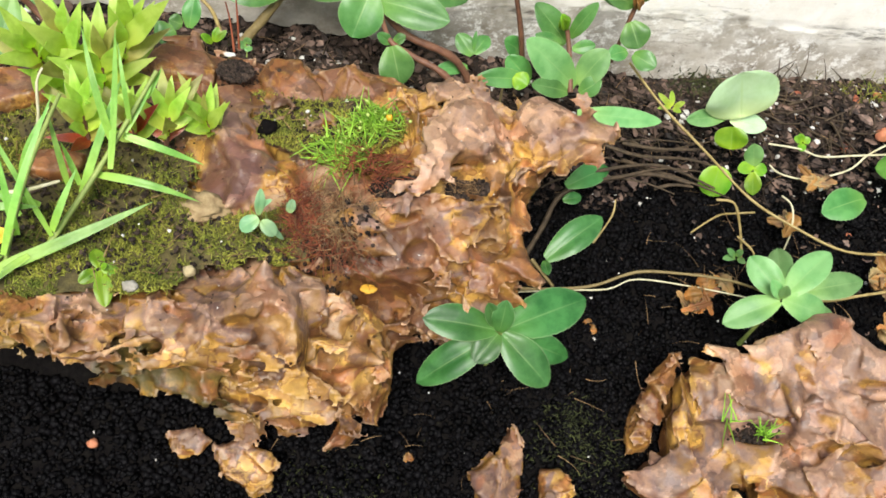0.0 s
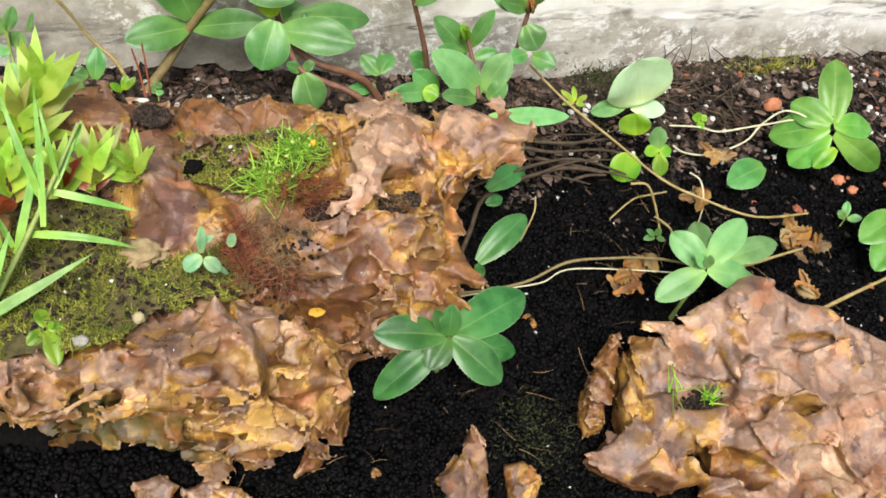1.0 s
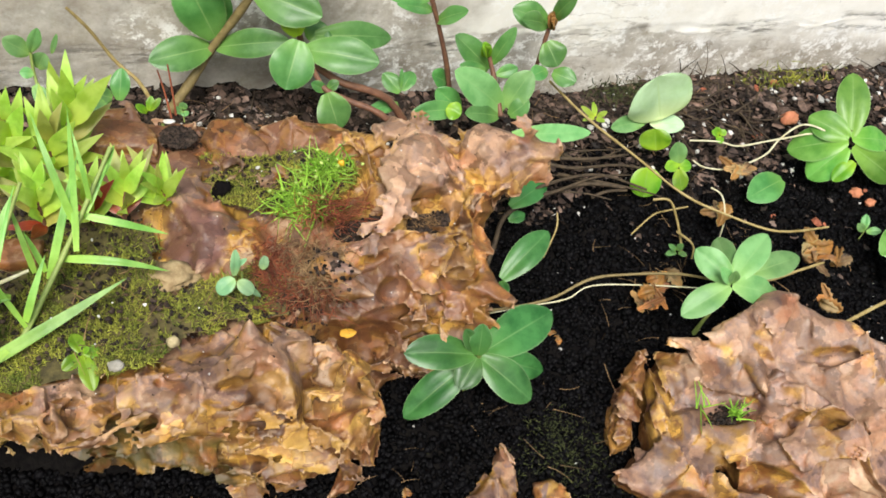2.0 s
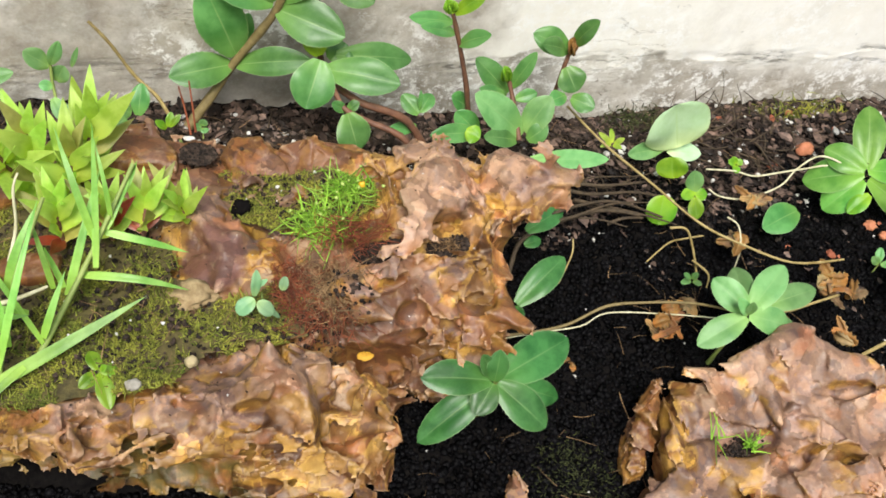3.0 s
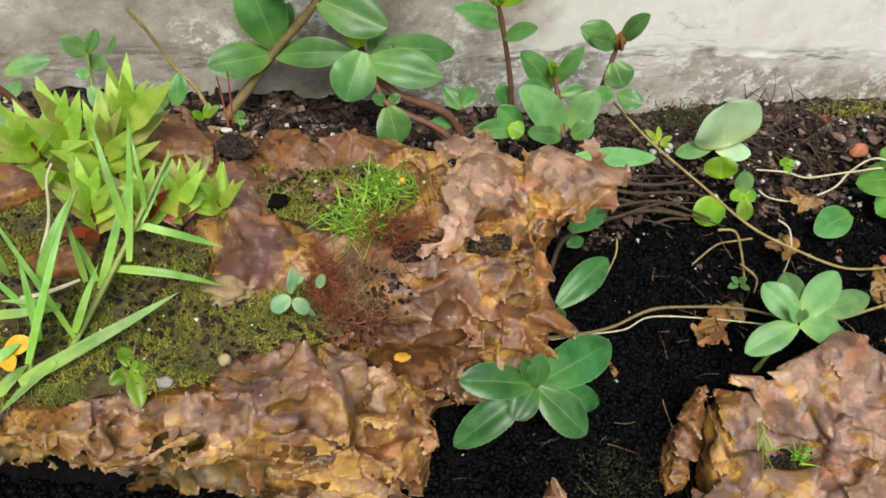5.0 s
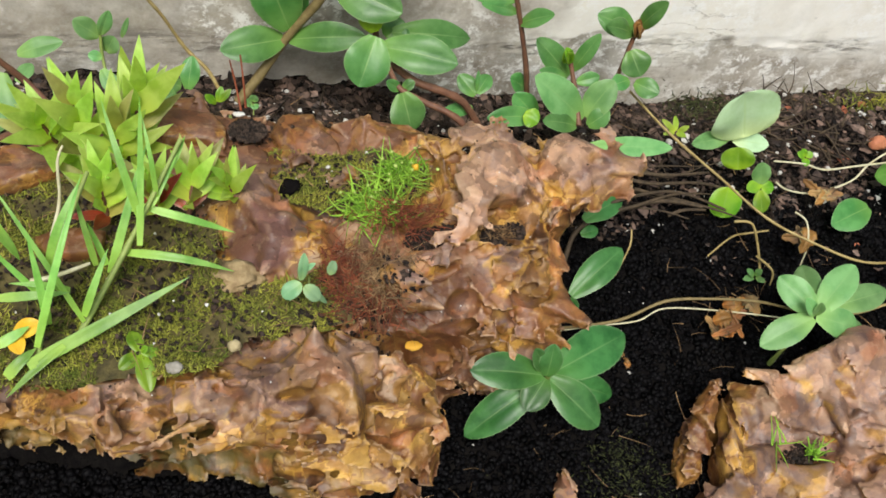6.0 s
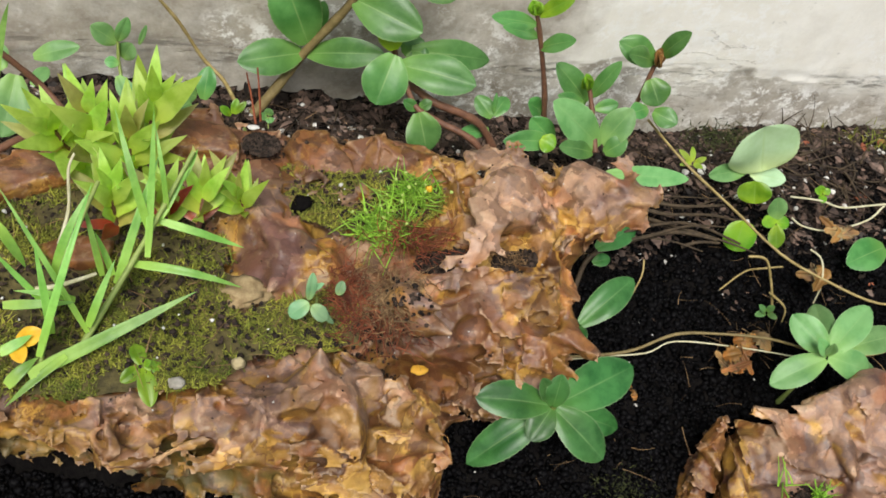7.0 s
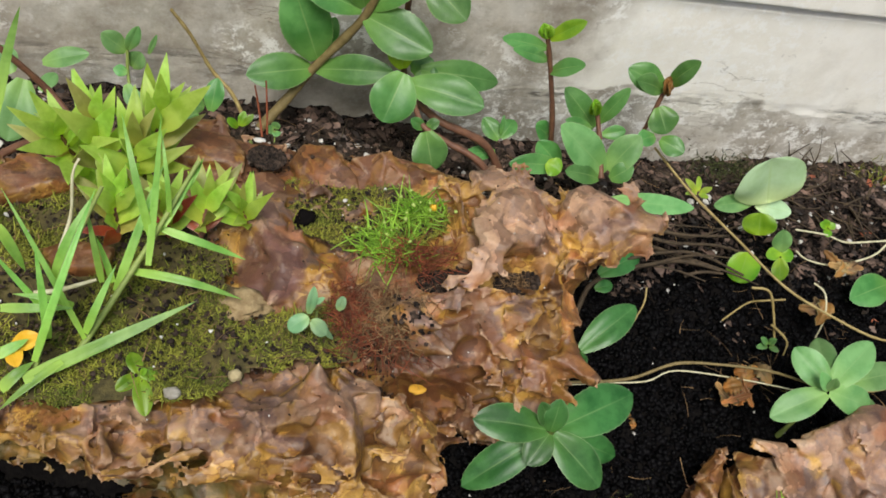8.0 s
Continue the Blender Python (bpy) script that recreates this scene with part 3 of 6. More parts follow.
def build_wall():
    """The rendered wall: an upper coat that stands proud of the damp foot, and a groove under the coping course."""
    ux, uz = np.arange(-0.4, 0.9, 0.003), np.arange(-0.06, 0.19, 0.0013)
    x, z = [a.ravel() for a in np.meshgrid(ux, uz, indexing="ij")]
    p = np.stack([x, 0 * x, z], 1)
    line = 0.041 + 0.002 * vnoise(p * (1, 1, 0), 0.05, 3) + 0.0022 * fbm(p * (1, 1, 0), 0.012, 3, 4)
    coat = ramp(-0.004, 0.004, z - line + 0.004 * fbm(p, (0.012, 1, 0.006), 3, 33)) * ramp(0.02, 0.16, x + 0.05 * vnoise(p, 0.1, 8))
    y = WALL_Y - 0.0005 * coat + 0.00026 * fbm(p, 0.03, 5, 2) + 0.0005 * np.minimum(0, fbm(p, (0.011, 1, 0.004), 3, 12)) * ramp(0.02, 0.0, line - z) * (z < line)
    groove = 0.1165
    y = y + 0.016 * ramp(0.0030, 0.0022, np.abs(z - groove)) - 0.0045 * ramp(groove + 0.0018, groove + 0.0026, z)
    stain = 0.90 * ramp(0.006, -0.006, z - line + 0.006 * fbm(p, (0.02, 1, 0.008), 3, 35)) * (0.75 + 0.25 * ramp(0.035, 0.0, z)) + 0.60 * ramp(0.31, 0.15, x) + 0.55 * ramp(0.36, 0.24, x) * ramp(0.0, 0.06, z) - 0.22 + 0.45 * np.maximum(0, fbm(p, 0.03, 4, 15)) * ramp(0.4, 0.25, x)
    a, b = np.meshgrid(np.arange(len(ux) - 1), np.arange(len(uz) - 1), indexing="ij")
    k = lambda i, j: (i * len(uz) + j).ravel()
    faces = np.stack([k(a, b), k(a + 1, b), k(a + 1, b + 1), k(a, b + 1)], 1)
    front = np.stack([x, y, z], 1)
    # sides and back of the wall's nearest length, and its plain continuation both ways
    back = np.array([[-0.4, WALL_Y + 0.12, -0.06], [0.897, WALL_Y + 0.12, -0.06], [0.897, WALL_Y + 0.12, 0.19], [-0.4, WALL_Y + 0.12, 0.19]])
    n = len(front)
    corner = [k(np.array(0), np.array(0))[0], k(np.array(len(ux) - 1), np.array(0))[0], k(np.array(len(ux) - 1), np.array(len(uz) - 1))[0], k(np.array(0), np.array(len(uz) - 1))[0]]
    rest = [[n + 1, n, n + 3, n + 2], [corner[0], corner[3], n + 3, n], [corner[2], corner[1], n + 1, n + 2], [corner[3], corner[2], n + 2, n + 3]]
    me = raw_mesh("wall_north", np.concatenate([front, back]), np.concatenate([faces, np.array(rest)]))
    edge = np.exp(-((z - line + 0.005) / 0.0085) ** 2) * ramp(-0.5, 0.4, fbm(p, 0.045, 3, 36))
    point_value(me, "edge", np.concatenate([edge, np.zeros(4)]))
    point_value(me, "stain", np.concatenate([stain, np.zeros(4)]))
    wall = tagged(shaped("wall_north", me, WALL), "weathered cream rendered garden wall, stained grey at the foot", "wall", kind="structure")
    for x0, x1 in ((-6.0, -0.402), (0.899, 6.0)):
        v = np.array([(x, y, z) for x in (x0, x1) for y in (WALL_Y, WALL_Y + 0.12) for z in (-0.06, 0.19)])
        f = np.array([(0, 1, 3, 2), (4, 6, 7, 5), (0, 4, 5, 1), (2, 3, 7, 6), (1, 5, 7, 3), (0, 2, 6, 4)])
        shaped("wall_run", raw_mesh("wall_run", v, f, False), WALL, wall)


build_wall()


# ---- bark pieces ----
LOG_PLAN = ((-.10, .230), (-.06, .226), (-.03, .219), (0, .211), (.035, .206), (.07, .203), (.10, .202), (.126, .207), (.123, .220), (.110, .232),
            (.109, .243), (.132, .243), (.158, .243), (.184, .239), (.195, .249), (.193, .266), (.195, .284), (.210, .296), (.227, .306), (.214, .316),
            (.196, .322), (.178, .328), (.158, .333), (.142, .342), (.125, .353), (.10, .366), (.075, .372), (.045, .380), (.01, .382), (-.03, .370),
            (-.06, .362), (-.10, .366))
LOG_TOP_FRONT = ((-.1, .233, .069), (-.06, .226, .070), (-.013, .221, .071), (.017, .217, .070), (.033, .218, .076), (.050, .209, .075), (.060, .224, .079), (-.02, .246, .054), (.03, .246, .055), (.055, .254, .056), (.085, .256, .064),
                 (.075, .232, .080), (.088, .208, .072), (.095, .228, .074), (.109, .222, .070), (.127, .208, .060), (.121, .238, .055))
LOG_TOP_BACK = ((.120, .256, .064), (.138, .255, .070), (.170, .246, .058), (.184, .238, .054), (.15, .264, .079), (.166, .268, .085), (.180, .272, .085), (.193, .257, .070), (.146, .282, .088), (.17, .30, .100), (.232, .306, .100), (.170, .312, .105), (.20, .322, .096), (.16, .333, .098), (.147, .318, .084),
                (.128, .345, .078), (.10, .350, .069), (.07, .350, .067), (.03, .368, .066), (-.03, .36, .060), (.045, .30, .056), (0, .30, .052), (.09, .31, .066), (.10, .288, .076), (.05, .265, .058), (.0, .265, .054),
                (.12, .305, .074), (.061, .311, .079), (.058, .275, .074), (.069, .286, .082), (.090, .284, .079))
LOG_TOP = LOG_TOP_FRONT + LOG_TOP_BACK


def plan_cells(x, y, size, seed):
    """Voronoi cells in plan: nearest and second distance (in cells), the cell's random number and a random slope across it."""
    u, v = x / size, y / size
    i0, j0 = np.floor(u).astype(np.int64), np.floor(v).astype(np.int64)
    f1, f2, rnd, slope = np.full(len(x), 9.0), np.full(len(x), 9.0), np.zeros(len(x)), np.zeros(len(x))
    for a in (-1, 0, 1):
        for b in (-1, 0, 1):
            i, j = i0 + a, j0 + b
            h, k = hashed(i, j, 0 * i, seed), hashed(i, j, 0 * i, seed + 11)
            dx, dy = u - i - h, v - j - k
            away = np.hypot(dx, dy)
            near = away < f1
            f2 = np.where(near, f1, np.minimum(f2, away))
            rnd = np.where(near, hashed(i, j, 0 * i, seed + 37), rnd)
            slope = np.where(near, (2 * k - 1) * dx + (2 * h - 1) * dy, slope)
            f1 = np.where(near, away, f1)
    return f1, f2, rnd, slope


def bark_warp(p, seed, big=1.0):
    return big * sum(a * np.stack([vnoise(p, s, seed + 50 + i) for i in range(3)], 1) for a, s in ((0.006, 0.035), (0.0016, 0.012)))


def bark_field(p, plan, top, lowest, shrink, scoop, seed, relief, fall, calm):
    """Signed field of a bark piece: plan outline, dimpled top, and slopes of overlapping shell-shaped scales with sharp lower lips.
    Returns the field, a random number for each scale how far the place is a slope, and how near it is to a lip or rim."""
    x, y, z = p.T
    size = min(1.0, scoop / 0.021)
    big = relief * size * (0.35 + 0.65 * ramp(lowest, lowest + 0.035, z)) * calm(x, y)
    q = p + bark_warp(p, seed, (relief * size) ** 1.5)
    side = outline_distance(q[:, 0], q[:, 1], plan) + shrink(x, y, z) + 0.002 * big
    h = heights(x, y, top)
    climb = np.hypot(heights(x + 0.004, y, top) - h, heights(x, y + 0.004, top) - h) / 0.004
    lid = (z - h - 0.0022 * size * vnoise(p * (1, 1, 0), 0.022, seed + 3)) * 0.85
    k = 0.003
    f = np.maximum(side, lid) + np.maximum(k - np.abs(side - lid), 0) ** 2 / (4 * k)
    f = np.maximum(f, lowest - z)
    steep = np.maximum(ramp(-0.008, 0.004, side - lid), ramp(0.45, 0.95, climb))
    # large scoops everywhere
    b1, b2, rb, tb = cells(q, (scoop * 1.35, scoop * 1.35, scoop * 0.9), seed)
    f = f + big * (0.0074 * (rb - 0.5) + 0.0092 * tb + 0.0052 * (0.40 - 1.5 * b1 * b1))
    # the weathered top: dimples that meet in sharp rims
    t1, t2, rt, slope = plan_cells(q[:, 0], q[:, 1], scoop * 0.8, seed)
    f = f + big * (1 - steep) * (0.0034 * (rt - 0.5) + 0.0068 * slope + 0.0020 * (0.30 - t1 * t1))
    # the slopes: scales of bark, each hollow and with a lip that hangs over the next
    c1, c2, rc, _ = plan_cells(q[:, 0] + 0.35 * q[:, 2], q[:, 1], scoop * 0.95, seed + 5)
    thick = (0.0105 + 0.0095 * rc) * size
    layer = (z + fall * x + 0.010 * size * vnoise(p, 0.035, seed + 8) + 0.02 * rc + 0.009 * size * (0.5 - c1 * c1)) / thick
    level = np.floor(layer)
    frac = layer - level
    rl = hashed(level.astype(np.int64), (rc * 9999).astype(np.int64), 0 * level.astype(np.int64), seed + 3)
    f = f + big * steep * ((0.0050 + 0.0075 * rl) * (frac - 0.45) + 0.0038 * (4 * frac * (1 - frac) - 0.6) * (1.1 - 2.2 * c1 * c1) + 0.0036 * (rc - 0.5))
    g1, g2, rg, tg = cells(q, (scoop * 0.55, scoop * 0.55, scoop * 0.36), seed + 5)
    f = f + big * (0.0016 * (rg - 0.5) + 0.0026 * tg + 0.0014 * (0.35 - 1.5 * g1 * g1))
    return f + 0.0025 * big * vnoise(p, 0.04, seed + 9), 0.35 * rb + 0.35 * np.where(steep > 0.5, rl, rt) + 0.3 * rg, steep, np.where(steep > 0.5, 1 - frac, ramp(0.35, 0.0, t2 - t1))


def in_slices(work, p, size=40000):
    """work() over slices of p, its results joined."""
    parts = [work(p[i:i + size]) for i in range(0, len(p), size)]
    return [np.concatenate(c) for c in zip(*parts)]


def bark_mesh(name, low, high, step, plan, top, lowest, shrink, scoop, seed, carve=(), spikes=(), relief=1.0, fall=-0.05, grooves=(), skin=lambda v: 0.0, calm=lambda x, y: 1.0):
    n = np.ceil((np.array(high) - low) / step).astype(int) + 1
    axes = [np.array(low)[i] + step * np.arange(n[i]) for i in range(3)]
    grid = np.stack(np.meshgrid(*axes, indexing="ij"), -1).reshape(-1, 3)
    x, y, z = grid.T
    flat = np.stack(np.meshgrid(axes[0], axes[1], [0.0], indexing="ij"), -1).reshape(-1, 3)
    rough = (np.repeat(outline_distance(flat[:, 0], flat[:, 1], plan), n[2]) + shrink(x, y, z))
    rough = np.maximum(np.maximum(rough, (z - np.repeat(heights(flat[:, 0], flat[:, 1], top), n[2])) * 0.85), lowest - z)
    f = rough.copy()
    near = np.abs(rough) < 0.0135
    field = lambda p: bark_field(p, plan, top, lowest, shrink, scoop, seed, relief, fall, calm)
    f[near] = in_slices(field, grid[near])[0]
    for foot, tip, r in spikes:  # pointed horns and lips
        a, d = np.array(foot), np.array(tip) - foot
        at = np.nonzero((np.abs(grid - a - d / 2) < np.abs(d) / 2 + r + 0.006).all(1))[0]
        g = grid[at]
        t = np.clip(((g - a) @ d) / (d @ d), 0, 1)
        away = np.linalg.norm(g - a - t[:, None] * d, axis=1) - r * (1 - 0.92 * t) * (1 + 0.2 * vnoise(g, 0.006, seed + 78))
        f[at] = np.minimum(f[at], away) - np.maximum(0.004 - np.abs(f[at] - away), 0) ** 2 / 0.016
    for c, r in carve:
        at = np.nonzero((np.abs(grid - c) < np.array(r) * 1.3 + 0.003).all(1))[0]
        g = grid[at]
        d = (np.linalg.norm((g - c) / r, axis=1) - 1 - 0.16 * vnoise(g, 0.010, seed + 77)) * min(r)
        f[at] = np.maximum(f[at], -d) + np.maximum(0.0012 - np.abs(f[at] + d), 0) ** 2 / 0.0048
    for foot, tip, r in grooves:  # long cracks between sheets of bark
        a, d = np.array(foot), np.array(tip) - foot
        at = np.nonzero((np.abs(grid - a - d / 2) < np.abs(d) / 2 + 2 * r + 0.003).all(1))[0]
        g = grid[at]
        t = np.clip(((g - a) @ d) / (d @ d), 0, 1)
        away = np.linalg.norm((g - a - t[:, None] * d) * (1, 1, 0.6), axis=1) - r * (1 - 0.6 * np.abs(2 * t - 1) ** 2) * (1 + 0.45 * vnoise(g, 0.008, seed + 79))
        f[at] = np.maximum(f[at], -away)
    v, q = surface(f.reshape(n), np.array(low), step)
    # keep the one connected body
    tie = np.arange(len(v))
    while True:
        low_tie = tie[q].min(1)
        was = tie.copy()
        for k in range(4):
            np.minimum.at(tie, q[:, k], low_tie)
        tie = tie[tie]
        if (tie == was).all():
            break
    body = tie == np.bincount(tie).argmax()
    number = np.cumsum(body) - 1
    v, q = v[body], number[q[body[q[:, 0]]]]
    total, count = np.zeros((len(v), 3)), np.zeros(len(v))
    for k in range(4):
        np.add.at(total, q[:, k], v[q[:, (k + 1) % 4]] + v[q[:, (k + 3) % 4]])
        np.add.at(count, q[:, k], 2)
    v = 0.55 * v + 0.45 * total / np.maximum(count, 1)[:, None]
    me = raw_mesh(name, v, q)
    me.set_sharp_from_angle(angle=radians(48))
    _, rnd, steep, lip = in_slices(field, v)
    normals = np.empty(len(v) * 3, np.float32)
    me.vertex_normals.foreach_get("vector", normals)
    normals = normals.reshape(-1, 3)
    # painted edge highlights: how far each place stands out from its neighbours
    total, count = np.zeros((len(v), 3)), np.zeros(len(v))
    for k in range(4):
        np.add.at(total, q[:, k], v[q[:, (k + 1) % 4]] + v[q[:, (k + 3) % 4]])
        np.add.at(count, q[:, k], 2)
    edge_light = -np.einsum("ij,ij->i", total / np.maximum(count, 1)[:, None] - v, normals) / step
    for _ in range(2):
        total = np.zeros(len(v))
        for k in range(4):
            np.add.at(total, q[:, k], edge_light[q[:, (k + 1) % 4]] + edge_light[q[:, (k + 3) % 4]])
        edge_light = 0.5 * edge_light + 0.5 * total / np.maximum(count, 1)
    point_value(me, "plate", rnd)
    point_value(me, "edge_light", edge_light)
    point_value(me, "film_shade", 0.26 + 0.34 * normals[:, 2] - 0.20 * steep + 0.22 * lip + 0.24 * (rnd - 0.5) + skin(v) + 0.30 * fbm(v, 0.028, 4, seed + 31))  # old skin on upper sides; light on lips and shade in hollows painted in
    return me, v


def log_shrink(x, y, z):
    left = ramp(0.09, 0.02, x)
    front = ramp(0.26, 0.24, y) * ramp(0.145, 0.125, x)
    s = -0.010 * front * ramp(0.075, 0.03, z) * ramp(0.045, 0.075, x) + 0.018 * front * ramp(0.020, -0.004, z) + (0.012 + 0.016 * ramp(0.02, -0.03, x)) * front * left * ramp(0.062, 0.02, z)
    return s + 0.008 * ramp(0.03, 0.0, z) * (1 - front) - 0.006 * ramp(0.19, 0.22, x) * ramp(0.08, 0.1, z) + 0.028 * ramp(0.195, 0.225, x) * ramp(0.085, 0.05, z)


LOG_HOLLOWS = (
    ((.169, .283, .094), (.0125, .0085, .018)),   # the deep pit
    ((.136, .284, .087), (.014, .0085, .012)),    # the humus pocket beside it
    ((.213, .303, .107), (.008, .008, .008)),     # dimple in the tongue
    ((.190, .312, .103), (.007, .011, .006)),     # notch behind the tongue
    ((.196, .293, .096), (.010, .006, .008)),
    ((.064, .2095, .079), (.012, .0055, .008)),    # pocket under the horn
    ((.114, .258, .076), (.005, .004, .008)),     # hole beside the fibres
    ((.117, .240, .050), (.009, .010, .026)),     # gully between the two lobes
    ((.134, .240, .056), (.015, .009, .018)),
    ((.146, .254, .070), (.008, .007, .008)),
    ((.160, .240, .036), (.012, .007, .012)),
    ((.154, .262, .084), (.006, .008, .008)),     # upright flutes under the pit
        ((.178, .258, .071), (.011, .007, .006)),     # shell below the pit
    ((.062, .267, .070), (.012, .005, .007)),     # under the mauve saddle
    ((.150, .322, .094), (.012, .007, .006)),
)
LOG_HORNS = (
    ((.076, .224, .066), (.0765, .2362, .0890), .017),
    ((.060, .322, .068), (.066, .290, .080), .010),
    ((.072, .296, .070), (.060, .272, .076), .011),
    ((.104, .216, .054), (.1275, .2045, .0605), .012),
    ((.106, .225, .062), (.1155, .2215, .0725), .008),
    ((.047, .214, .068), (.0405, .2025, .064), .008),
    ((.205, .312, .093), (.2305, .3052, .1025), .013),
    ((.116, .264, .078), (.1285, .2540, .0890), .008),
    ((.122, .256, .076), (.1330, .2450, .0830), .007),
    ((.125, .240, .058), (.1330, .2350, .0665), .006),
    ((.180, .268, .068), (.1935, .2640, .0755), .009),
    ((.145, .287, .080), (.1535, .2835, .0945), .006),
    ((.160, .254, .060), (.1720, .2470, .0600), .007),
)
LOG_CRACKS = (
    ((.084, .2475, .072), (.124, .2350, .060), .0085),
    ((.005, .216, .060), (.058, .204, .060), .0055),
    ((.062, .203, .058), (.112, .198, .050), .0050),
    ((.040, .200, .036), (.105, .193, .040), .0035),
    ((-.030, .222, .050), (.020, .210, .040), .0035),
    ((.070, .3290, .068), (.128, .3400, .078), .0030),
    ((.052, .262, .070), (.060, .275, .072), .0045),
    ((.120, .262, .076), (.146, .270, .076), .0030),
    ((.130, .247, .064), (.165, .250, .056), .0035),
)
log_me, log_v = bark_mesh("bark_body", (-0.106, 0.170, -0.016), (0.250, 0.395, 0.118), 0.0012, LOG_PLAN, LOG_TOP, -0.014, log_shrink, 0.021, 3, LOG_HOLLOWS, LOG_HORNS, 1.0, -0.05, LOG_CRACKS,
                           lambda v: 0.22 * ramp(0.085, 0.098, v[:, 2]) - 0.10 * ramp(0.26, 0.275, v[:, 1]) * ramp(0.09, 0.07, v[:, 2]),
                           lambda x, y: 1 - 0.65 * np.maximum(ramp(0.325, 0.345, y) * ramp(0.155, 0.13, x), ramp(0.245, 0.255, y) * ramp(0.095, 0.08, x)))
# algae on the front-left foot, with the undercut's shade painted in
log_algae_shade = 1.7 * ramp(0.066, 0.046, log_v[:, 2]) * ramp(0.09, 0.03, log_v[:, 0]) * ramp(0.30, 0.26, log_v[:, 1]) + 0.5 * fbm(log_v, 0.02, 3, 44) * ramp(0.08, 0.02, log_v[:, 2])
point_value(log_me, "algae_shade", log_algae_shade)
# paler towards the top of the log and along its front crest
point_value(log_me, "pale_top", 0.56 * ramp(0.072, 0.104, log_v[:, 2]) + 0.30 * ramp(0.058, 0.072, log_v[:, 2]) * ramp(0.24, 0.225, log_v[:, 1]))
# red-brown back strip and patches; gully and foot terms are painted shade
point_value(log_me, "rust", ramp(0.325, 0.345, log_v[:, 1]) * ramp(0.15, 0.12, log_v[:, 0]) + 0.6 * ramp(0.3, 0.6, fbm(log_v, 0.03, 2, 91)) + 0.75 * ramp(0.040, 0.020, np.hypot(log_v[:, 0] - 0.134, 1.4 * (log_v[:, 1] - 0.248))) * ramp(0.090, 0.078, log_v[:, 2]) * ramp(0.226, 0.236, log_v[:, 1]) + 0.6 * ramp(0.050, 0.022, log_v[:, 2]) * ramp(0.02, 0.06, log_v[:, 0]))
point_value(log_me, "mauve", np.maximum(ramp(0.026, 0.010, np.hypot(1.3 * (log_v[:, 0] - 0.062), log_v[:, 1] - 0.292)), 0.0))
bark_log = thing("bark_log", "large hollow chunk of flaky orange pine bark, mossy on top", "bark", "pine bark pieces")
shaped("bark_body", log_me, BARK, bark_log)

CHUNK_PLAN = ((.252, .172), (.262, .184), (.276, .200), (.281, .216), (.292, .231), (.318, .229), (.332, .234), (.352, .236), (.376, .222), (.40, .216), (.425, .200), (.44, .17), (.43, .13),
              (.38, .12), (.33, .125), (.305, .142), (.312, .163), (.298, .165), (.288, .150), (.268, .158))
CHUNK_TOP = ((.255, .178, .006), (.265, .205, .018), (.285, .222, .033), (.322, .224, .044), (.348, .230, .050), (.38, .217, .046), (.415, .198, .041), (.43, .15, .03), (.38, .13, .022),
             (.33, .13, .014), (.30, .15, .010), (.275, .165, .014), (.283, .200, .031), (.305, .212, .037), (.300, .190, .022), (.325, .190, .024), (.335, .205, .036), (.36, .19, .036), (.39, .17, .032),
             (.34, .165, .026), (.29, .172, .016))
chunk_me, chunk_v = bark_mesh("bark_body", (0.235, 0.10, -0.026), (0.456, 0.255, 0.066), 0.0013, CHUNK_PLAN, CHUNK_TOP, -0.022, lambda x, y, z: 0.006 * ramp(0.01, -0.015, z), 0.036, 21,
    (((.315, .187, .030), (.018, .0085, .016)), ((.306, .163, .0), (.009, .012, .014)), ((.322, .207, .046), (.010, .008, .012)), ((.268, .192, .010), (.005, .014, .020))),
    (((.300, .160, .004), (.283, .150, -.002), .012), ((.335, .215, .034), (.330, .180, .033), .006)), 0.95, 0.05,
    (((.308, .165, .028), (.345, .174, .032), .005), ((.340, .175, .032), (.378, .160, .028), .006), ((.300, .161, .014), (.340, .140, .016), .007), ((.336, .214, .040), (.352, .190, .036), .004), ((.350, .205, .040), (.400, .196, .040), .004)),
    calm=lambda x, y: 0.40 + 0.60 * ramp(0.0, -0.016, outline_distance(x, y, CHUNK_PLAN)))
point_value(chunk_me, "algae_shade", 0.35 * np.maximum(0, fbm(chunk_v, 0.03, 3, 71)))
point_value(chunk_me, "pale_top", 0.40 * ramp(0.010, 0.030, chunk_v[:, 2]) + 0 * chunk_v[:, 0])
# rust-brown patches, and browner towards the chunk's foot
point_value(chunk_me, "rust", 0.8 * ramp(0.2, 0.6, fbm(chunk_v, 0.035, 2, 93)) * ramp(0.2, 0.17, chunk_v[:, 1]) + 0.7 * ramp(0.022, 0.004, chunk_v[:, 2]))
point_value(chunk_me, "mauve", 0.4 * ramp(-0.1, 0.5, fbm(chunk_v, 0.04, 2, 97)))
bark_chunk = thing("bark_chunk", "weathered pinkish chunk of pine bark lying on black soil", "bark", "pine bark pieces")
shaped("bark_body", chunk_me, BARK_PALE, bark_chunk)


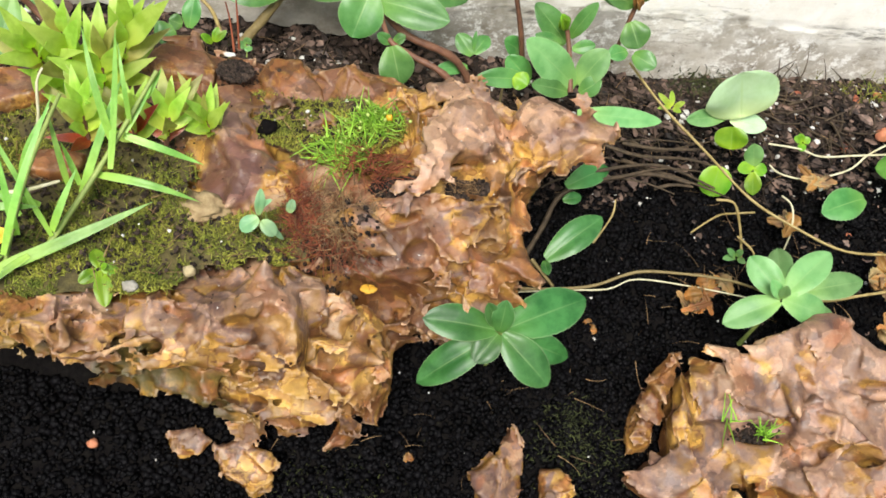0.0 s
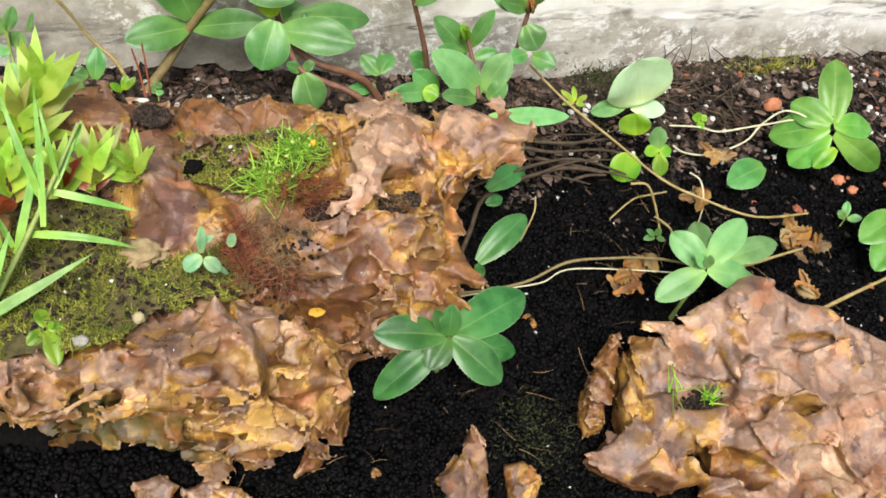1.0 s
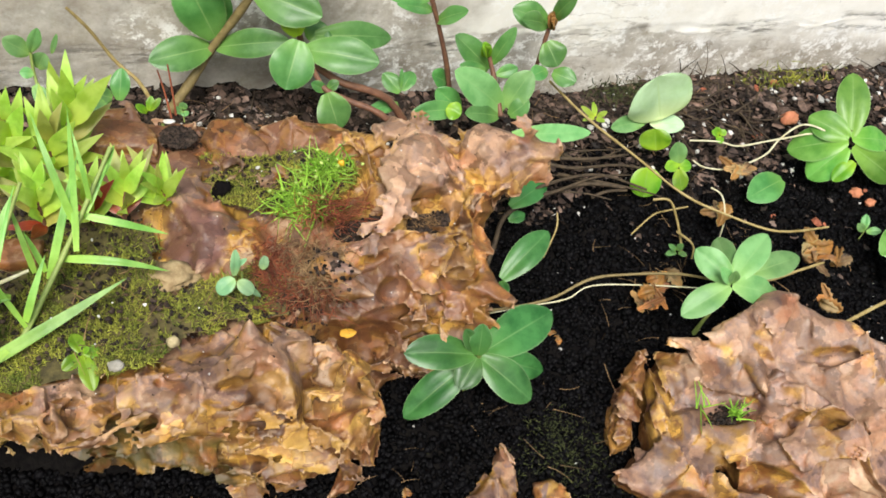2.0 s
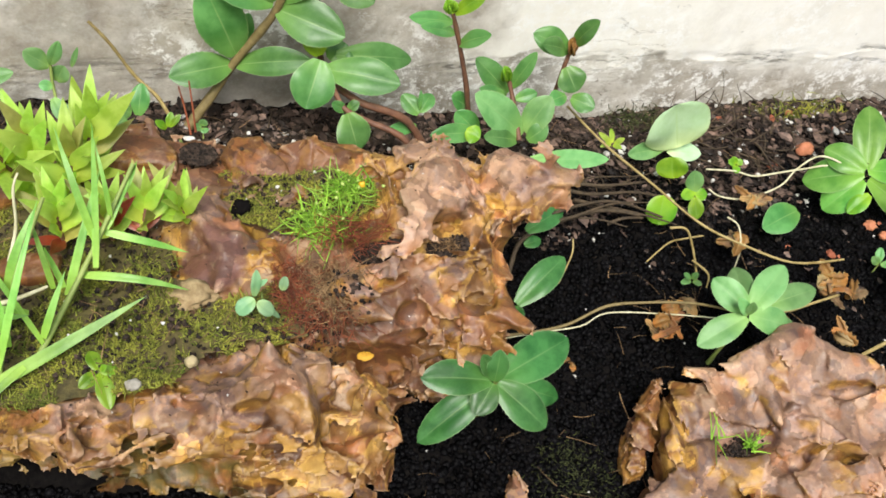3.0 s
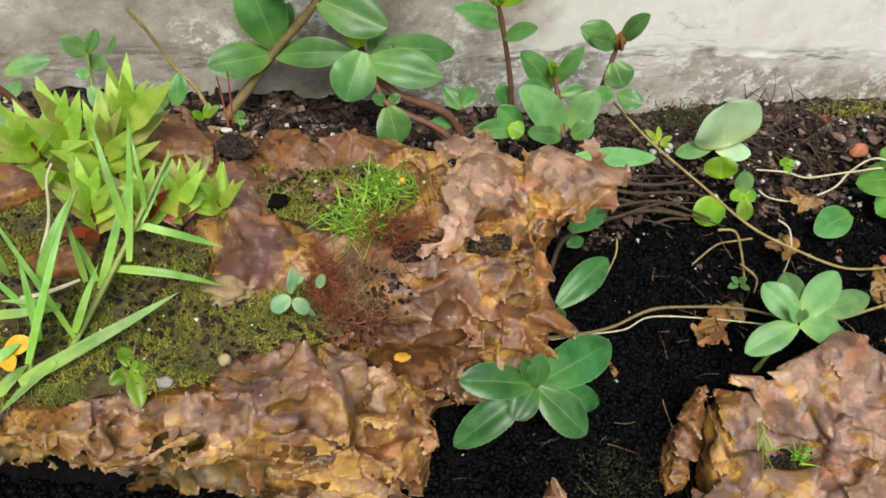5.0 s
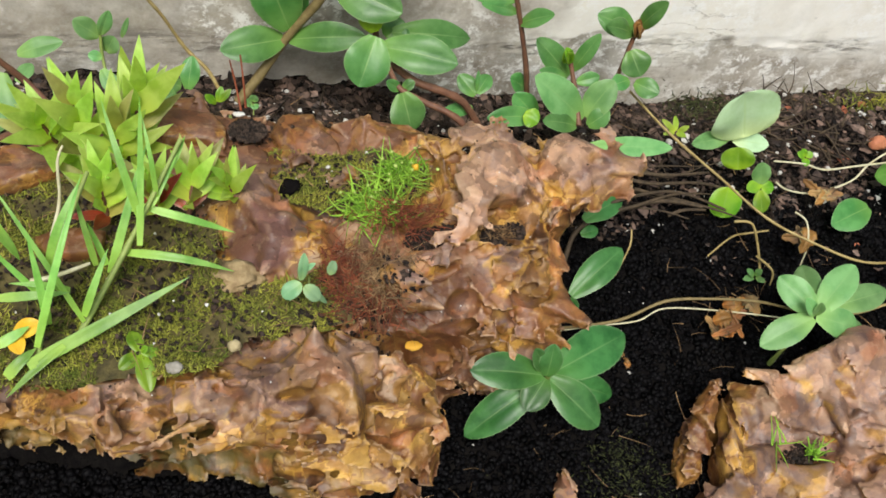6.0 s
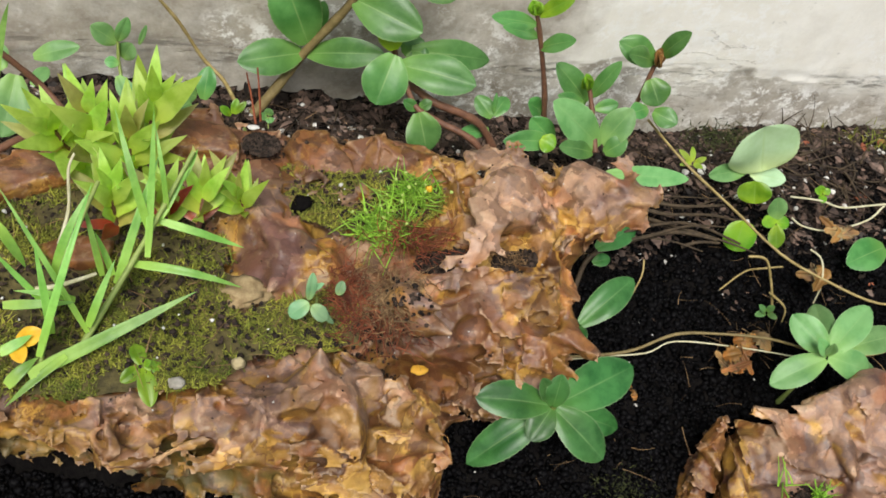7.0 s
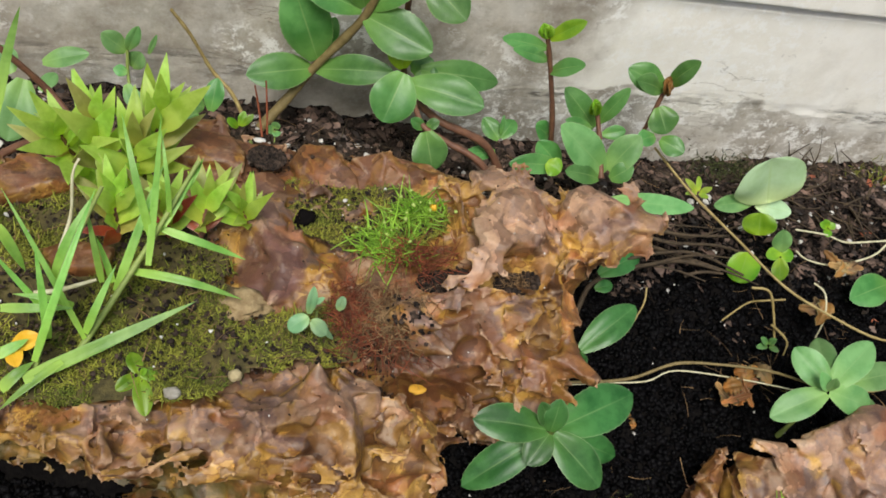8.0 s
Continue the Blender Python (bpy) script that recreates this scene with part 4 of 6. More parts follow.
def bark_chip(name, plan, top, lowest, seed, label, parent=None, relief=0.55):
    p = np.array(plan)
    lo = (p[:, 0].min() - 0.008, p[:, 1].min() - 0.008, lowest - 0.004)
    hi = (p[:, 0].max() + 0.008, p[:, 1].max() + 0.008, max(t[2] for t in top) + 0.008)
    me, v = bark_mesh(name, lo, hi, 0.0011, plan, top, lowest, lambda x, y, z: 0 * x, 0.015, seed, relief=relief)
    point_value(me, "algae_shade", 0 * v[:, 0])
    point_value(me, "pale_top", 0 * v[:, 0])
    point_value(me, "mauve", 0.4 * ramp(0.0, 0.5, fbm(v, 0.02, 2, seed)))
    point_value(me, "rust", (0.55 if parent else 0.1) + 0.5 * ramp(p[:, 1].mean(), p[:, 1].max(), v[:, 1]))
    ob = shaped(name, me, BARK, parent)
    if not parent:
        tagged(ob, label, "bark", "pine bark pieces")
    return ob


bark_chip("bark_chip", ((.199, .201), (.204, .192), (.202, .175), (.196, .160), (.185, .155), (.176, .164), (.176, .175), (.188, .186)),
          ((.200, .202, .002), (.203, .188, .000), (.200, .166, -.006), (.176, .172, .010), (.187, .186, .010), (.185, .158, .004)), -0.016, 41, "small reddish chip of bark half sunk in soil")
bark_chip("bark_chip", ((.211, .178), (.222, .180), (.226, .166), (.218, .152), (.206, .158)), ((.214, .175, .0), (.220, .162, .004), (.21, .16, .002)), -0.018, 47, "small mauve chip of bark lying on soil")
bark_chip("bark_chip", ((.058, .191), (.070, .195), (.084, .188), (.084, .174), (.076, .170), (.062, .180)), ((.062, .190, .008), (.078, .186, .006), (.085, .176, -.001), (.07, .175, .0)), -0.018, 53, "rough bark chip lying under the large bark")
bark_chip("bark_chip", ((.036, .200), (.048, .203), (.058, .196), (.050, .190), (.040, .192)), ((.04, .197, .003), (.052, .196, .002)), -0.014, 57, "small ochre bark chip on the soil")


bark_chip("bark_flake", ((.254, .186), (.259, .203), (.272, .222), (.284, .229), (.281, .220), (.270, .205), (.264, .188)), ((.257, .190, .008), (.270, .212, .022), (.283, .226, .030)), -0.02, 61, "", bark_chunk)

for k, (plan, z) in enumerate((
        (((.074, .355), (.080, .367), (.095, .366), (.099, .358), (.106, .349), (.107, .339), (.093, .340), (.088, .332), (.076, .329), (.077, .344)), .0725),
        (((.101, .359), (.117, .363), (.139, .358), (.150, .352), (.145, .346), (.125, .342), (.110, .341), (.108, .350)), .0725),
        (((.020, .366), (.028, .374), (.049, .371), (.055, .361), (.052, .348), (.043, .351), (.024, .354)), .0725),
        (((.053, .347), (.065, .349), (.073, .345), (.071, .331), (.060, .328), (.056, .335)), .0715),
        (((-.070, .340), (-.050, .347), (-.038, .358), (-.023, .349), (-.018, .337), (-.031, .332), (-.048, .326), (-.070, .322)), .0710),
        (((-.034, .304), (-.020, .306), (-.001, .303), (-.005, .290), (-.023, .291)), .0715))):
    mid = np.mean(plan, 0)
    bark_chip("bark_flake", plan, [(x, y, z + 0.002 * math.sin(7 * i + k)) for i, (x, y) in enumerate(plan)] + [(*mid, z + 0.001)], z - 0.010, 81 + k, "", bark_log, 0.24)


def on_log(x, y, cell=0.0024):
    """The bark's uppermost height at plan points."""
    nx, ny = int(0.47 / cell), int(0.25 / cell)
    top = np.zeros((nx, ny))
    np.maximum.at(top, (np.clip(((log_v[:, 0] + 0.21) / cell).astype(int), 0, nx - 1), np.clip(((log_v[:, 1] - 0.16) / cell).astype(int), 0, ny - 1)), log_v[:, 2])
    return top[np.clip(((x + 0.21) / cell).astype(int), 0, nx - 1), np.clip(((y - 0.16) / cell).astype(int), 0, ny - 1)]


# ---- soil pieces, moss and litter ----
def scatter(count, seed, lo, hi, keep):
    rng = np.random.default_rng(seed)
    p = rng.uniform(lo, hi, (count, 2))
    return p[keep(p[:, 0], p[:, 1])], rng


ICO_V = np.array([(0, 0, 1), (.894, 0, .447), (.276, .851, .447), (-.724, .526, .447), (-.724, -.526, .447), (.276, -.851, .447),
                  (.724, .526, -.447), (-.276, .851, -.447), (-.894, 0, -.447), (-.276, -.851, -.447), (.724, -.526, -.447), (0, 0, -1)])
ICO_F = np.array([(0, i, i % 5 + 1) for i in range(1, 6)] + [(i, i + 5, i % 5 + 1) for i in range(1, 6)] + [(i + 5, i % 5 + 6, i % 5 + 1) for i in range(1, 6)] + [(11, i % 5 + 6, i + 5) for i in range(1, 6)])


def grains(name, centers, sizes, rng, material, squash=0.75, smooth=False, stretch=(0.75, 1.3)):
    """Many small uneven lumps as one mesh."""
    n = len(centers)
    shape = ICO_V[None] * (1 + rng.uniform(-0.28, 0.28, (n, 12, 1)))
    ang = rng.uniform(0, 2 * np.pi, n)
    c, s = np.cos(ang)[:, None], np.sin(ang)[:, None]
    sx = rng.uniform(*stretch, (n, 1))
    x, y, z = shape[..., 0] * sx, shape[..., 1], shape[..., 2] * squash
    tilt = rng.uniform(-0.7, 0.7, (n, 1))
    y, z = y * np.cos(tilt) - z * np.sin(tilt), y * np.sin(tilt) + z * np.cos(tilt)
    v = np.stack([x * c - y * s, x * s + y * c, z], -1) * sizes[:, None, None] + centers[:, None]
    f = (ICO_F[None] + 12 * np.arange(n)[:, None, None]).reshape(-1, 3)
    return shaped(name, raw_mesh(name, v.reshape(-1, 3), f, smooth), material)


def open_soil(x, y):
    return (outline_distance(x, y, LOG_PLAN) > -0.015) & (y < WALL_Y - 0.001)


def put_grains(name, count, seed, lo, hi, size, material, keep, label, category, sink=0.2, squash=0.75, stretch=(0.75, 1.3), smooth=False):
    p, rng = scatter(count, seed, lo, hi, keep)
    r = size[0] + (size[1] - size[0]) * rng.random(len(p)) ** 2
    z = rough_ground(p[:, 0], p[:, 1]) + r * (0.5 - sink) + rng.uniform(-0.0006, 0.0006, len(p))
    return tagged(grains(name, np.column_stack([p, z]), r, rng, material, squash, smooth, stretch), label, category, kind="stuff")


put_grains("soil_granules", 60000, 1, (-0.09, 0.13), (0.53, 0.38), (0.0007, 0.0023), GRANULE,
           lambda x, y: open_soil(x, y) & (y < 0.36 + 0.012 * np.sin(x * 45)), "fine black soil granules covering the bed", "soil", 0.15, 0.8, (0.75, 1.4), True)
put_grains("bank_crumbs", 30000, 2, (-0.14, 0.33), (0.60, 0.45), (0.0005, 0.0019), ROOTMAT,
           lambda x, y: open_soil(x, y) & (y > 0.335 + 0.012 * np.sin(x * 45)), "dark brown crumbs of rotted litter before the wall", "litter", 0.1, 0.4, (0.7, 2.2))
put_grains("litter_flakes", 4600, 21, (-0.14, 0.335), (0.60, 0.447), (0.0010, 0.0030), plain_material("brown_litter", (0.016, 0.011, 0.009), (0.15, 0.095, 0.070), 150, 0.6, 0.6, 0.001, 1.8),
           lambda x, y: open_soil(x, y) & (y > 0.335 + 0.012 * np.sin(x * 45)), "flat brown flakes of rotted leaves before the wall", "litter", -0.2, 0.16, (0.8, 2.4))
put_grains("pale_grit", 1100, 3, (-0.08, 0.33), (0.60, 0.445), (0.0006, 0.0025), PERLITE,
           lambda x, y: open_soil(x, y) & (fbm(np.stack([x, y, 0 * x], 1), 0.04, 2, 6) > -0.1 - 0.6 * ramp(0.3, 0.5, x)), "scattered white grit in the litter", "grit", -0.1)
put_grains("soil_flecks", 130, 4, (0.0, 0.14), (0.50, 0.36), (0.0006, 0.0012), PERLITE, open_soil, "tiny pale flecks on the black soil", "grit", -0.3)
put_grains("soil_litter", 240, 22, (0.27, 0.225), (0.50, 0.345), (0.0007, 0.0024), bpy.data.materials["brown_litter"],
           lambda x, y: open_soil(x, y) & (fbm(np.stack([x, y, 0 * x], 1), 0.05, 2, 26) > 0.0), "thin brown flakes of litter scattered on the soil", "litter", -0.3, 0.22, (0.8, 2.6))
put_grains("clay_bits", 34, 5, (0.40, 0.24), (0.56, 0.42), (0.0014, 0.0034), plain_material("red_clay", (0.22, 0.06, 0.03), (0.36, 0.12, 0.06), 200, 0.8), open_soil, "small rust-red clay crumbs in the soil", "grit", -0.1)


def moss_height(x, y):
    return heights(x, y, ((-.2, .30, .066), (-.03, .25, .069), (-.03, .33, .064), (.02, .24, .0735), (.05, .245, .0745), (.08, .252, .075), (.05, .28, .070), (.10, .262, .0775),
                          (.10, .30, .074), (.06, .325, .068), (.09, .335, .071), (.13, .315, .080), (.0, .30, .066), (.12, .285, .080), (.03, .35, .066)))


FRONT_MOSS = ((-.094, .236), (-.03, .229), (.0, .227), (.03, .228), (.050, .236), (.064, .241), (.085, .243), (.098, .244), (.102, .255), (.103, .266), (.100, .276), (.088, .275),
              (.072, .270), (.050, .272), (.048, .295), (.043, .315), (.030, .330), (.020, .350), (-.094, .350))
BACK_MOSS = ((.064, .320), (.080, .310), (.100, .297), (.118, .296), (.140, .310), (.146, .322), (.128, .338), (.098, .342), (.072, .346))


def moss_distance(x, y):
    return np.minimum(outline_distance(x, y, FRONT_MOSS), outline_distance(x, y, BACK_MOSS))


def moss_bed():
    ux, uy = np.arange(-0.10, 0.155, 0.0022), np.arange(0.228, 0.36, 0.0022)
    x, y = [a.ravel() for a in np.meshgrid(ux, uy, indexing="ij")]
    p = np.stack([x, y, 0 * x], 1)
    d = moss_distance(x, y) + 0.004 * vnoise(p, 0.012, 61)
    z = moss_height(x, y) + 0.0022 * fbm(p, 0.02, 4, 62) - 0.012 * ramp(-0.004, 0.004, d)
    a, b = np.meshgrid(np.arange(len(ux) - 1), np.arange(len(uy) - 1), indexing="ij")
    k = lambda i, j: (i * len(uy) + j).ravel()
    quads = np.stack([k(a, b), k(a + 1, b), k(a + 1, b + 1), k(a, b + 1)], 1)
    me = raw_mesh("moss_bed", np.stack([x, y, z], 1), quads[(d[quads] < -0.0025).all(1)])
    return tagged(shaped("moss_bed", me, MOSS_BED), "dark crumbly humus filling the hollow of the bark", "humus", kind="stuff")


moss_bed()


def strands(name, roots, ways, lengths, widths, rng, material, label, category, bend=0.4, segments=3, kind="stuff", lying=False):
    """Many thin three-sided bent strands as one mesh."""
    n = len(roots)
    side = np.cross(ways, rng.normal(size=(n, 3)))
    side /= np.linalg.norm(side, axis=1, keepdims=True)
    curl = np.cross(ways, side) * rng.uniform(-bend, bend, (n, 1)) + np.array([0, 0, -1]) * rng.uniform(0, bend, (n, 1))
    third = np.cross(ways, side)
    if lying:
        curl[:, 2] = -0.25 * np.abs(curl[:, 2])
    rings = []
    for i in range(segments + 1):
        t = i / segments
        mid = roots + ways * (lengths * t)[:, None] + curl * (lengths * t * t)[:, None]
        w = (widths * (1 - 0.75 * t))[:, None]
        rings.append(np.stack([mid + side * w, mid - side * w * 0.5 + third * w * 0.87, mid - side * w * 0.5 - third * w * 0.87], 1))
    v = np.stack(rings, 1).reshape(-1, 3)
    per = 3 * (segments + 1)
    one = np.array([(3 * i + a, 3 * i + (a + 1) % 3, 3 * i + 3 + (a + 1) % 3, 3 * i + 3 + a) for i in range(segments) for a in range(3)])
    f = (one[None] + per * np.arange(n)[:, None, None]).reshape(-1, 4)
    ob = shaped(name, raw_mesh(name, v, f), material)
    return tagged(ob, label, category, kind=kind) if label else ob


def moss_tufts(name, count, seed, where, tall, material, label, up=1.0):
    p, rng = scatter(count, seed, (-0.10, 0.23), (0.15, 0.36), where)
    q = np.column_stack([p, 0 * p[:, 0]])
    z = moss_height(p[:, 0], p[:, 1]) + 0.0022 * fbm(q, 0.02, 4, 62)
    way = np.column_stack([rng.normal(0, 0.6, (len(p), 2)), np.full(len(p), up)])
    way /= np.linalg.norm(way, axis=1, keepdims=True)
    return strands(name, np.column_stack([p, z - 0.0005]), way, rng.uniform(tall[0], tall[1], len(p)), rng.uniform(0.00025, 0.0006, len(p)), rng, material, label, "moss", 0.5, 2)


def in_moss(x, y):
    p = np.stack([x, y, 0 * x], 1)
    turn = np.stack([0.8 * x - 0.6 * y, 0.6 * x + 0.8 * y, 0 * x], 1)
    return (moss_distance(x, y) < -0.001) & (fbm(turn, 0.017, 4, 64) + 0.5 * vnoise(p, 0.0011, 65) > -0.12 + 1.2 * ramp(0.082, 0.10, x) * ramp(0.29, 0.28, y))


moss_tufts("moss", 62000, 8, in_moss, (0.0016, 0.0046), MOSS, "olive green moss carpeting the hollow of the bark")
moss_tufts("moss_sprigs", 4200, 9, lambda x, y: in_moss(x, y) & (fbm(np.stack([x, y, 0 * x], 1), 0.012, 3, 66) > 0.12), (0.004, 0.0085), MOSS, "taller yellow-green moss sprigs in the moss carpet", 0.8)
grit_p, grit_rng = scatter(2600, 12, (-0.05, 0.238), (0.14, 0.345), lambda x, y: moss_distance(x, y) < -0.002)
tagged(grains("moss_crumbs", np.column_stack([grit_p, moss_height(grit_p[:, 0], grit_p[:, 1]) + 0.001]), 0.0004 + 0.0011 * grit_rng.random(len(grit_p)) ** 2, grit_rng, ROOTMAT), "brown and dark crumbs caught in the moss", "litter", kind="stuff")
straw_p, straw_rng = scatter(420, 14, (-0.12, 0.235), (0.14, 0.345), lambda x, y: moss_distance(x, y) < -0.002)
straw_way = np.column_stack([straw_rng.normal(0, 1, (len(straw_p), 2)), straw_rng.uniform(0, 0.25, len(straw_p))])
straw_way /= np.linalg.norm(straw_way, axis=1, keepdims=True)
strands("moss_straws", np.column_stack([straw_p, moss_height(straw_p[:, 0], straw_p[:, 1]) + 0.003]), straw_way, straw_rng.uniform(0.004, 0.016, len(straw_p)), straw_rng.uniform(0.00012, 0.0003, len(straw_p)), straw_rng, FIBRE,
        "thin dry straws lying in the moss", "straw", 0.4, 4, lying=True)
white_p, white_rng = scatter(36, 15, (-0.05, 0.238), (0.14, 0.345), lambda x, y: moss_distance(x, y) < -0.002)
tagged(grains("moss_grit", np.column_stack([white_p, moss_height(white_p[:, 0], white_p[:, 1]) + 0.003]), 0.0004 + 0.0008 * white_rng.random(len(white_p)) ** 2, white_rng, PERLITE), "small white grit in the moss", "grit", kind="stuff")


# ---- leaf bases, tips and widths; stem lines ----
ROSETTE_NEAR = (
    (.1873, .2295, .044, .2329, .2501, .04, .0208),
    (.194, .2289, .04, .2251, .227, .022, .0134),
    (.1877, .2259, .044, .2107, .2095, .028, .0177),
    (.1833, .2253, .046, .1737, .2164, .038, .0128),
    (.1822, .228, .036, .1507, .2179, .014, .0162),
    (.1805, .2300, .046, .1490, .2334, .049, .0165),
    (.1848, .2275, .046, .186, .2357, .062, .0102),
    (.1839, .2341, .046, .1775, .2354, .06, .0077),
    (.1935, .2440, .036, .1965, .2640, .042, .0083),
)
ROSETTE_RUNNER = (
    (.3294, .2461, .053, .3155, .2652, .058, .0143),
    (.3289, .2485, .053, .3376, .276, .05, .0131),
    (.3315, .2466, .054, .3583, .266, .062, .015),
    (.3411, .2493, .05, .3802, .257, .05, .0135),
    (.3281, .2422, .055, .3545, .2386, .046, .0143),
    (.3339, .2415, .05, .3714, .2392, .03, .0134),
    (.3244, .2405, .053, .3015, .2369, .04, .0141),
    (.3265, .2424, .055, .3184, .2467, .066, .0062),
    (.3272, .2423, .055, .3254, .2437, .066, .0056),
)
ROSETTE_BANK = (
    (.4548, .3359, .06, .4652, .3664, .075, .0191),
    (.4515, .3339, .06, .4364, .3522, .055, .017),
    (.4555, .3336, .06, .4861, .3311, .05, .0154),
    (.4492, .3313, .058, .4266, .344, .035, .0205),
    (.4485, .3249, .05, .4334, .3242, .03, .0205),
    (.4527, .3179, .05, .4395, .3128, .04, .0101),
    (.4584, .3241, .05, .4944, .3153, .03, .0173),
)
ROUND = (
    (.3425, .3650, .048, .3308, .3705, .0785, .0410),
    (.3357, .3683, .045, .31, .3641, .045, .0097),
    (.3384, .3683, .043, .3597, .3631, .043, .0112),
    (.3351, .3483, .04, .3321, .3546, .052, .018),
    (.3292, .341, .034, .3279, .3318, .018, .0181),
    (.3493, .3412, .035, .3436, .3449, .05, .0103),
    (.3493, .3412, .035, .3387, .3384, .035, .0071),
    (.35, .3407, .033, .3582, .3402, .033, .0072),
    (.35, .3394, .032, .3517, .3305, .022, .0091),
)
EDGE_RIGHT = (
    (.4790, .2770, .038, .4490, .2625, .032, .0185),
    (.4790, .2640, .036, .4530, .2450, .026, .0185),
    (.4830, .2740, .040, .5080, .2860, .040, .0180),
    (.4840, .2670, .040, .5100, .2560, .034, .0180),
    (.4810, .2720, .041, .4820, .2840, .056, .0090),
)
TINY_RIGHT = (
    (.4560, .2850, .024, .4490, .2870, .030, .0050),
    (.4570, .2860, .024, .4590, .2930, .030, .0050),
    (.4575, .2845, .024, .4640, .2810, .028, .0050),
)
SINGLE = (
    (.416, .3253, .03, .3854, .314, .03, .0178),
)
CREEP = (
    (.2272, .292, .01, .2585, .312, .022, .0157),
    (.2259, .291, .01, .2264, .2809, .012, .0053),
    (.2379, .3258, .03, .2645, .3397, .03, .0123),
    (.2388, .3237, .02, .2499, .3267, .02, .0068),
)
LONGLEAF = (
    (.2396, .3518, .06, .2876, .3504, .058, .0103),
)
TALL_A = (
    (.0889, .425, .065, .0557, .415, .0667, .018),
    (.0913, .425, .0718, .0732, .43, .115, .024),
    (.0918, .425, .065, .1276, .41, .0809, .0146),
    (.0947, .43, .0731, .098, .435, .0917, .0087),
    (.1093, .42, .1067, .1402, .4, .1055, .0218),
    (.1067, .42, .1103, .0756, .42, .1216, .0136),
    (.112, .42, .1122, .1325, .42, .1436, .0164),
    (.1078, .42, .1121, .0943, .42, .1484, .0161),
)
TALL_B = (
    (.1294, .4, .0904, .1209, .385, .0708, .0222),
    (.1333, .4, .0837, .1693, .385, .0863, .0189),
    (.1299, .405, .0887, .1241, .41, .1048, .0127),
    (.1405, .41, .0841, .185, .415, .0754, .0149),
    (.1381, .41, .0801, .1469, .415, .0873, .0175),
    (.1403, .375, .0767, .1464, .365, .0593, .0177),
    (.1409, .38, .0735, .1326, .38, .0798, .0057),
    (.1417, .38, .0743, .1472, .38, .0795, .0057),
    (.1312, .41, .1399, .1497, .395, .1309, .0187),
)
SPROUT = (
    (.1909, .4, .0481, .1822, .41, .0539, .0099),
    (.1913, .4, .0494, .1997, .41, .0537, .0094),
    (.1867, .39, .049, .1681, .385, .0513, .0073),
    (.1907, .4, .0517, .1906, .405, .0619, .0025),
)
TALL_C = (
    (.1935, .396, .1183, .1673, .39, .1268, .0083),
    (.1964, .396, .1109, .1722, .385, .1253, .0072),
    (.1935, .396, .1238, .2048, .39, .1417, .0077),
    (.2006, .396, .1033, .2113, .385, .1192, .0091),
    (.192, .396, .1238, .1905, .4, .1293, .0078),
    (.215, .395, .0586, .2023, .39, .0705, .011),
)
CLUSTER = (
    (.2438, .375, .0544, .21, .38, .0826, .0187),
    (.2448, .375, .0566, .2559, .38, .0789, .0153),
    (.2385, .37, .0555, .2151, .365, .0654, .0103),
    (.2453, .37, .0552, .2544, .37, .0662, .0104),
    (.2193, .38, .052, .2047, .385, .0648, .0122),
    (.2179, .375, .0575, .1865, .37, .0627, .0102),
    (.2062, .37, .0655, .2132, .365, .0642, .0101),
    (.2407, .4, .0619, .2198, .41, .0801, .0142),
    (.2417, .4, .0663, .2497, .4, .093, .0086),
    (.2373, .4, .0728, .233, .4, .0814, .008),
    (.2359, .395, .067, .2196, .395, .0716, .0061),
    (.2409, .39, .0677, .253, .39, .0718, .0074),
)
REDTIP = (
    (.2755, .41, .0853, .2523, .415, .093, .0149),
    (.2741, .41, .0844, .2543, .405, .094, .0111),
    (.277, .41, .0887, .2803, .4, .1149, .0104),
    (.2768, .41, .0857, .2749, .41, .0945, .0056),
    (.2743, .405, .0763, .2808, .395, .0664, .0164),
    (.2789, .395, .0619, .2898, .385, .0629, .0114),
    (.2746, .395, .0642, .2624, .39, .0642, .0095),
)
FARSPRIG = (
    (-.0016, .43, .0618, -.0133, .43, .0723, .0101),
    (-.0007, .43, .0629, .0039, .43, .0787, .0067),
    (.0014, .43, .0512, .0056, .43, .0618, .0097),
    (.0091, .43, .061, .0127, .43, .0744, .0028),
    (-.0008, .425, .0522, -.0074, .425, .0542, .0057),
    (-.0011, .42, .0492, .0051, .41, .0419, .008),
    (.0063, .42, .0451, .0098, .41, .0459, .0069),
)
FARLOW = (
    (.0393, .4, .0549, .042, .41, .0678, .0096),
    (.036, .4, .057, .0292, .4, .0599, .0084),
    (.0326, .39, .0634, .0238, .385, .061, .0137),
    (.0185, .4, .0573, .0086, .4, .0555, .0083),
)
EDGE = (
    (-.0454, .4, .0675, -.0523, .38, .0466, .0187),
    (-.0394, .42, .0597, -.018, .42, .0676, .0097),
    (-.0505, .4, .0705, -.0581, .41, .0776, .0128),
    (-.0389, .4, .0609, -.0322, .41, .0628, .0069),
)
SEEDCROSS = (
    (.0101, .2408, .074, .0067, .2506, .074, .006),
    (.0105, .2407, .075, .0179, .2405, .073, .0053),
    (.0105, .24, .074, .013, .225, .07, .0072),
    (.0092, .2401, .074, .0019, .2347, .073, .0057),
    (.0105, .2403, .076, .0132, .2396, .079, .0031),
)
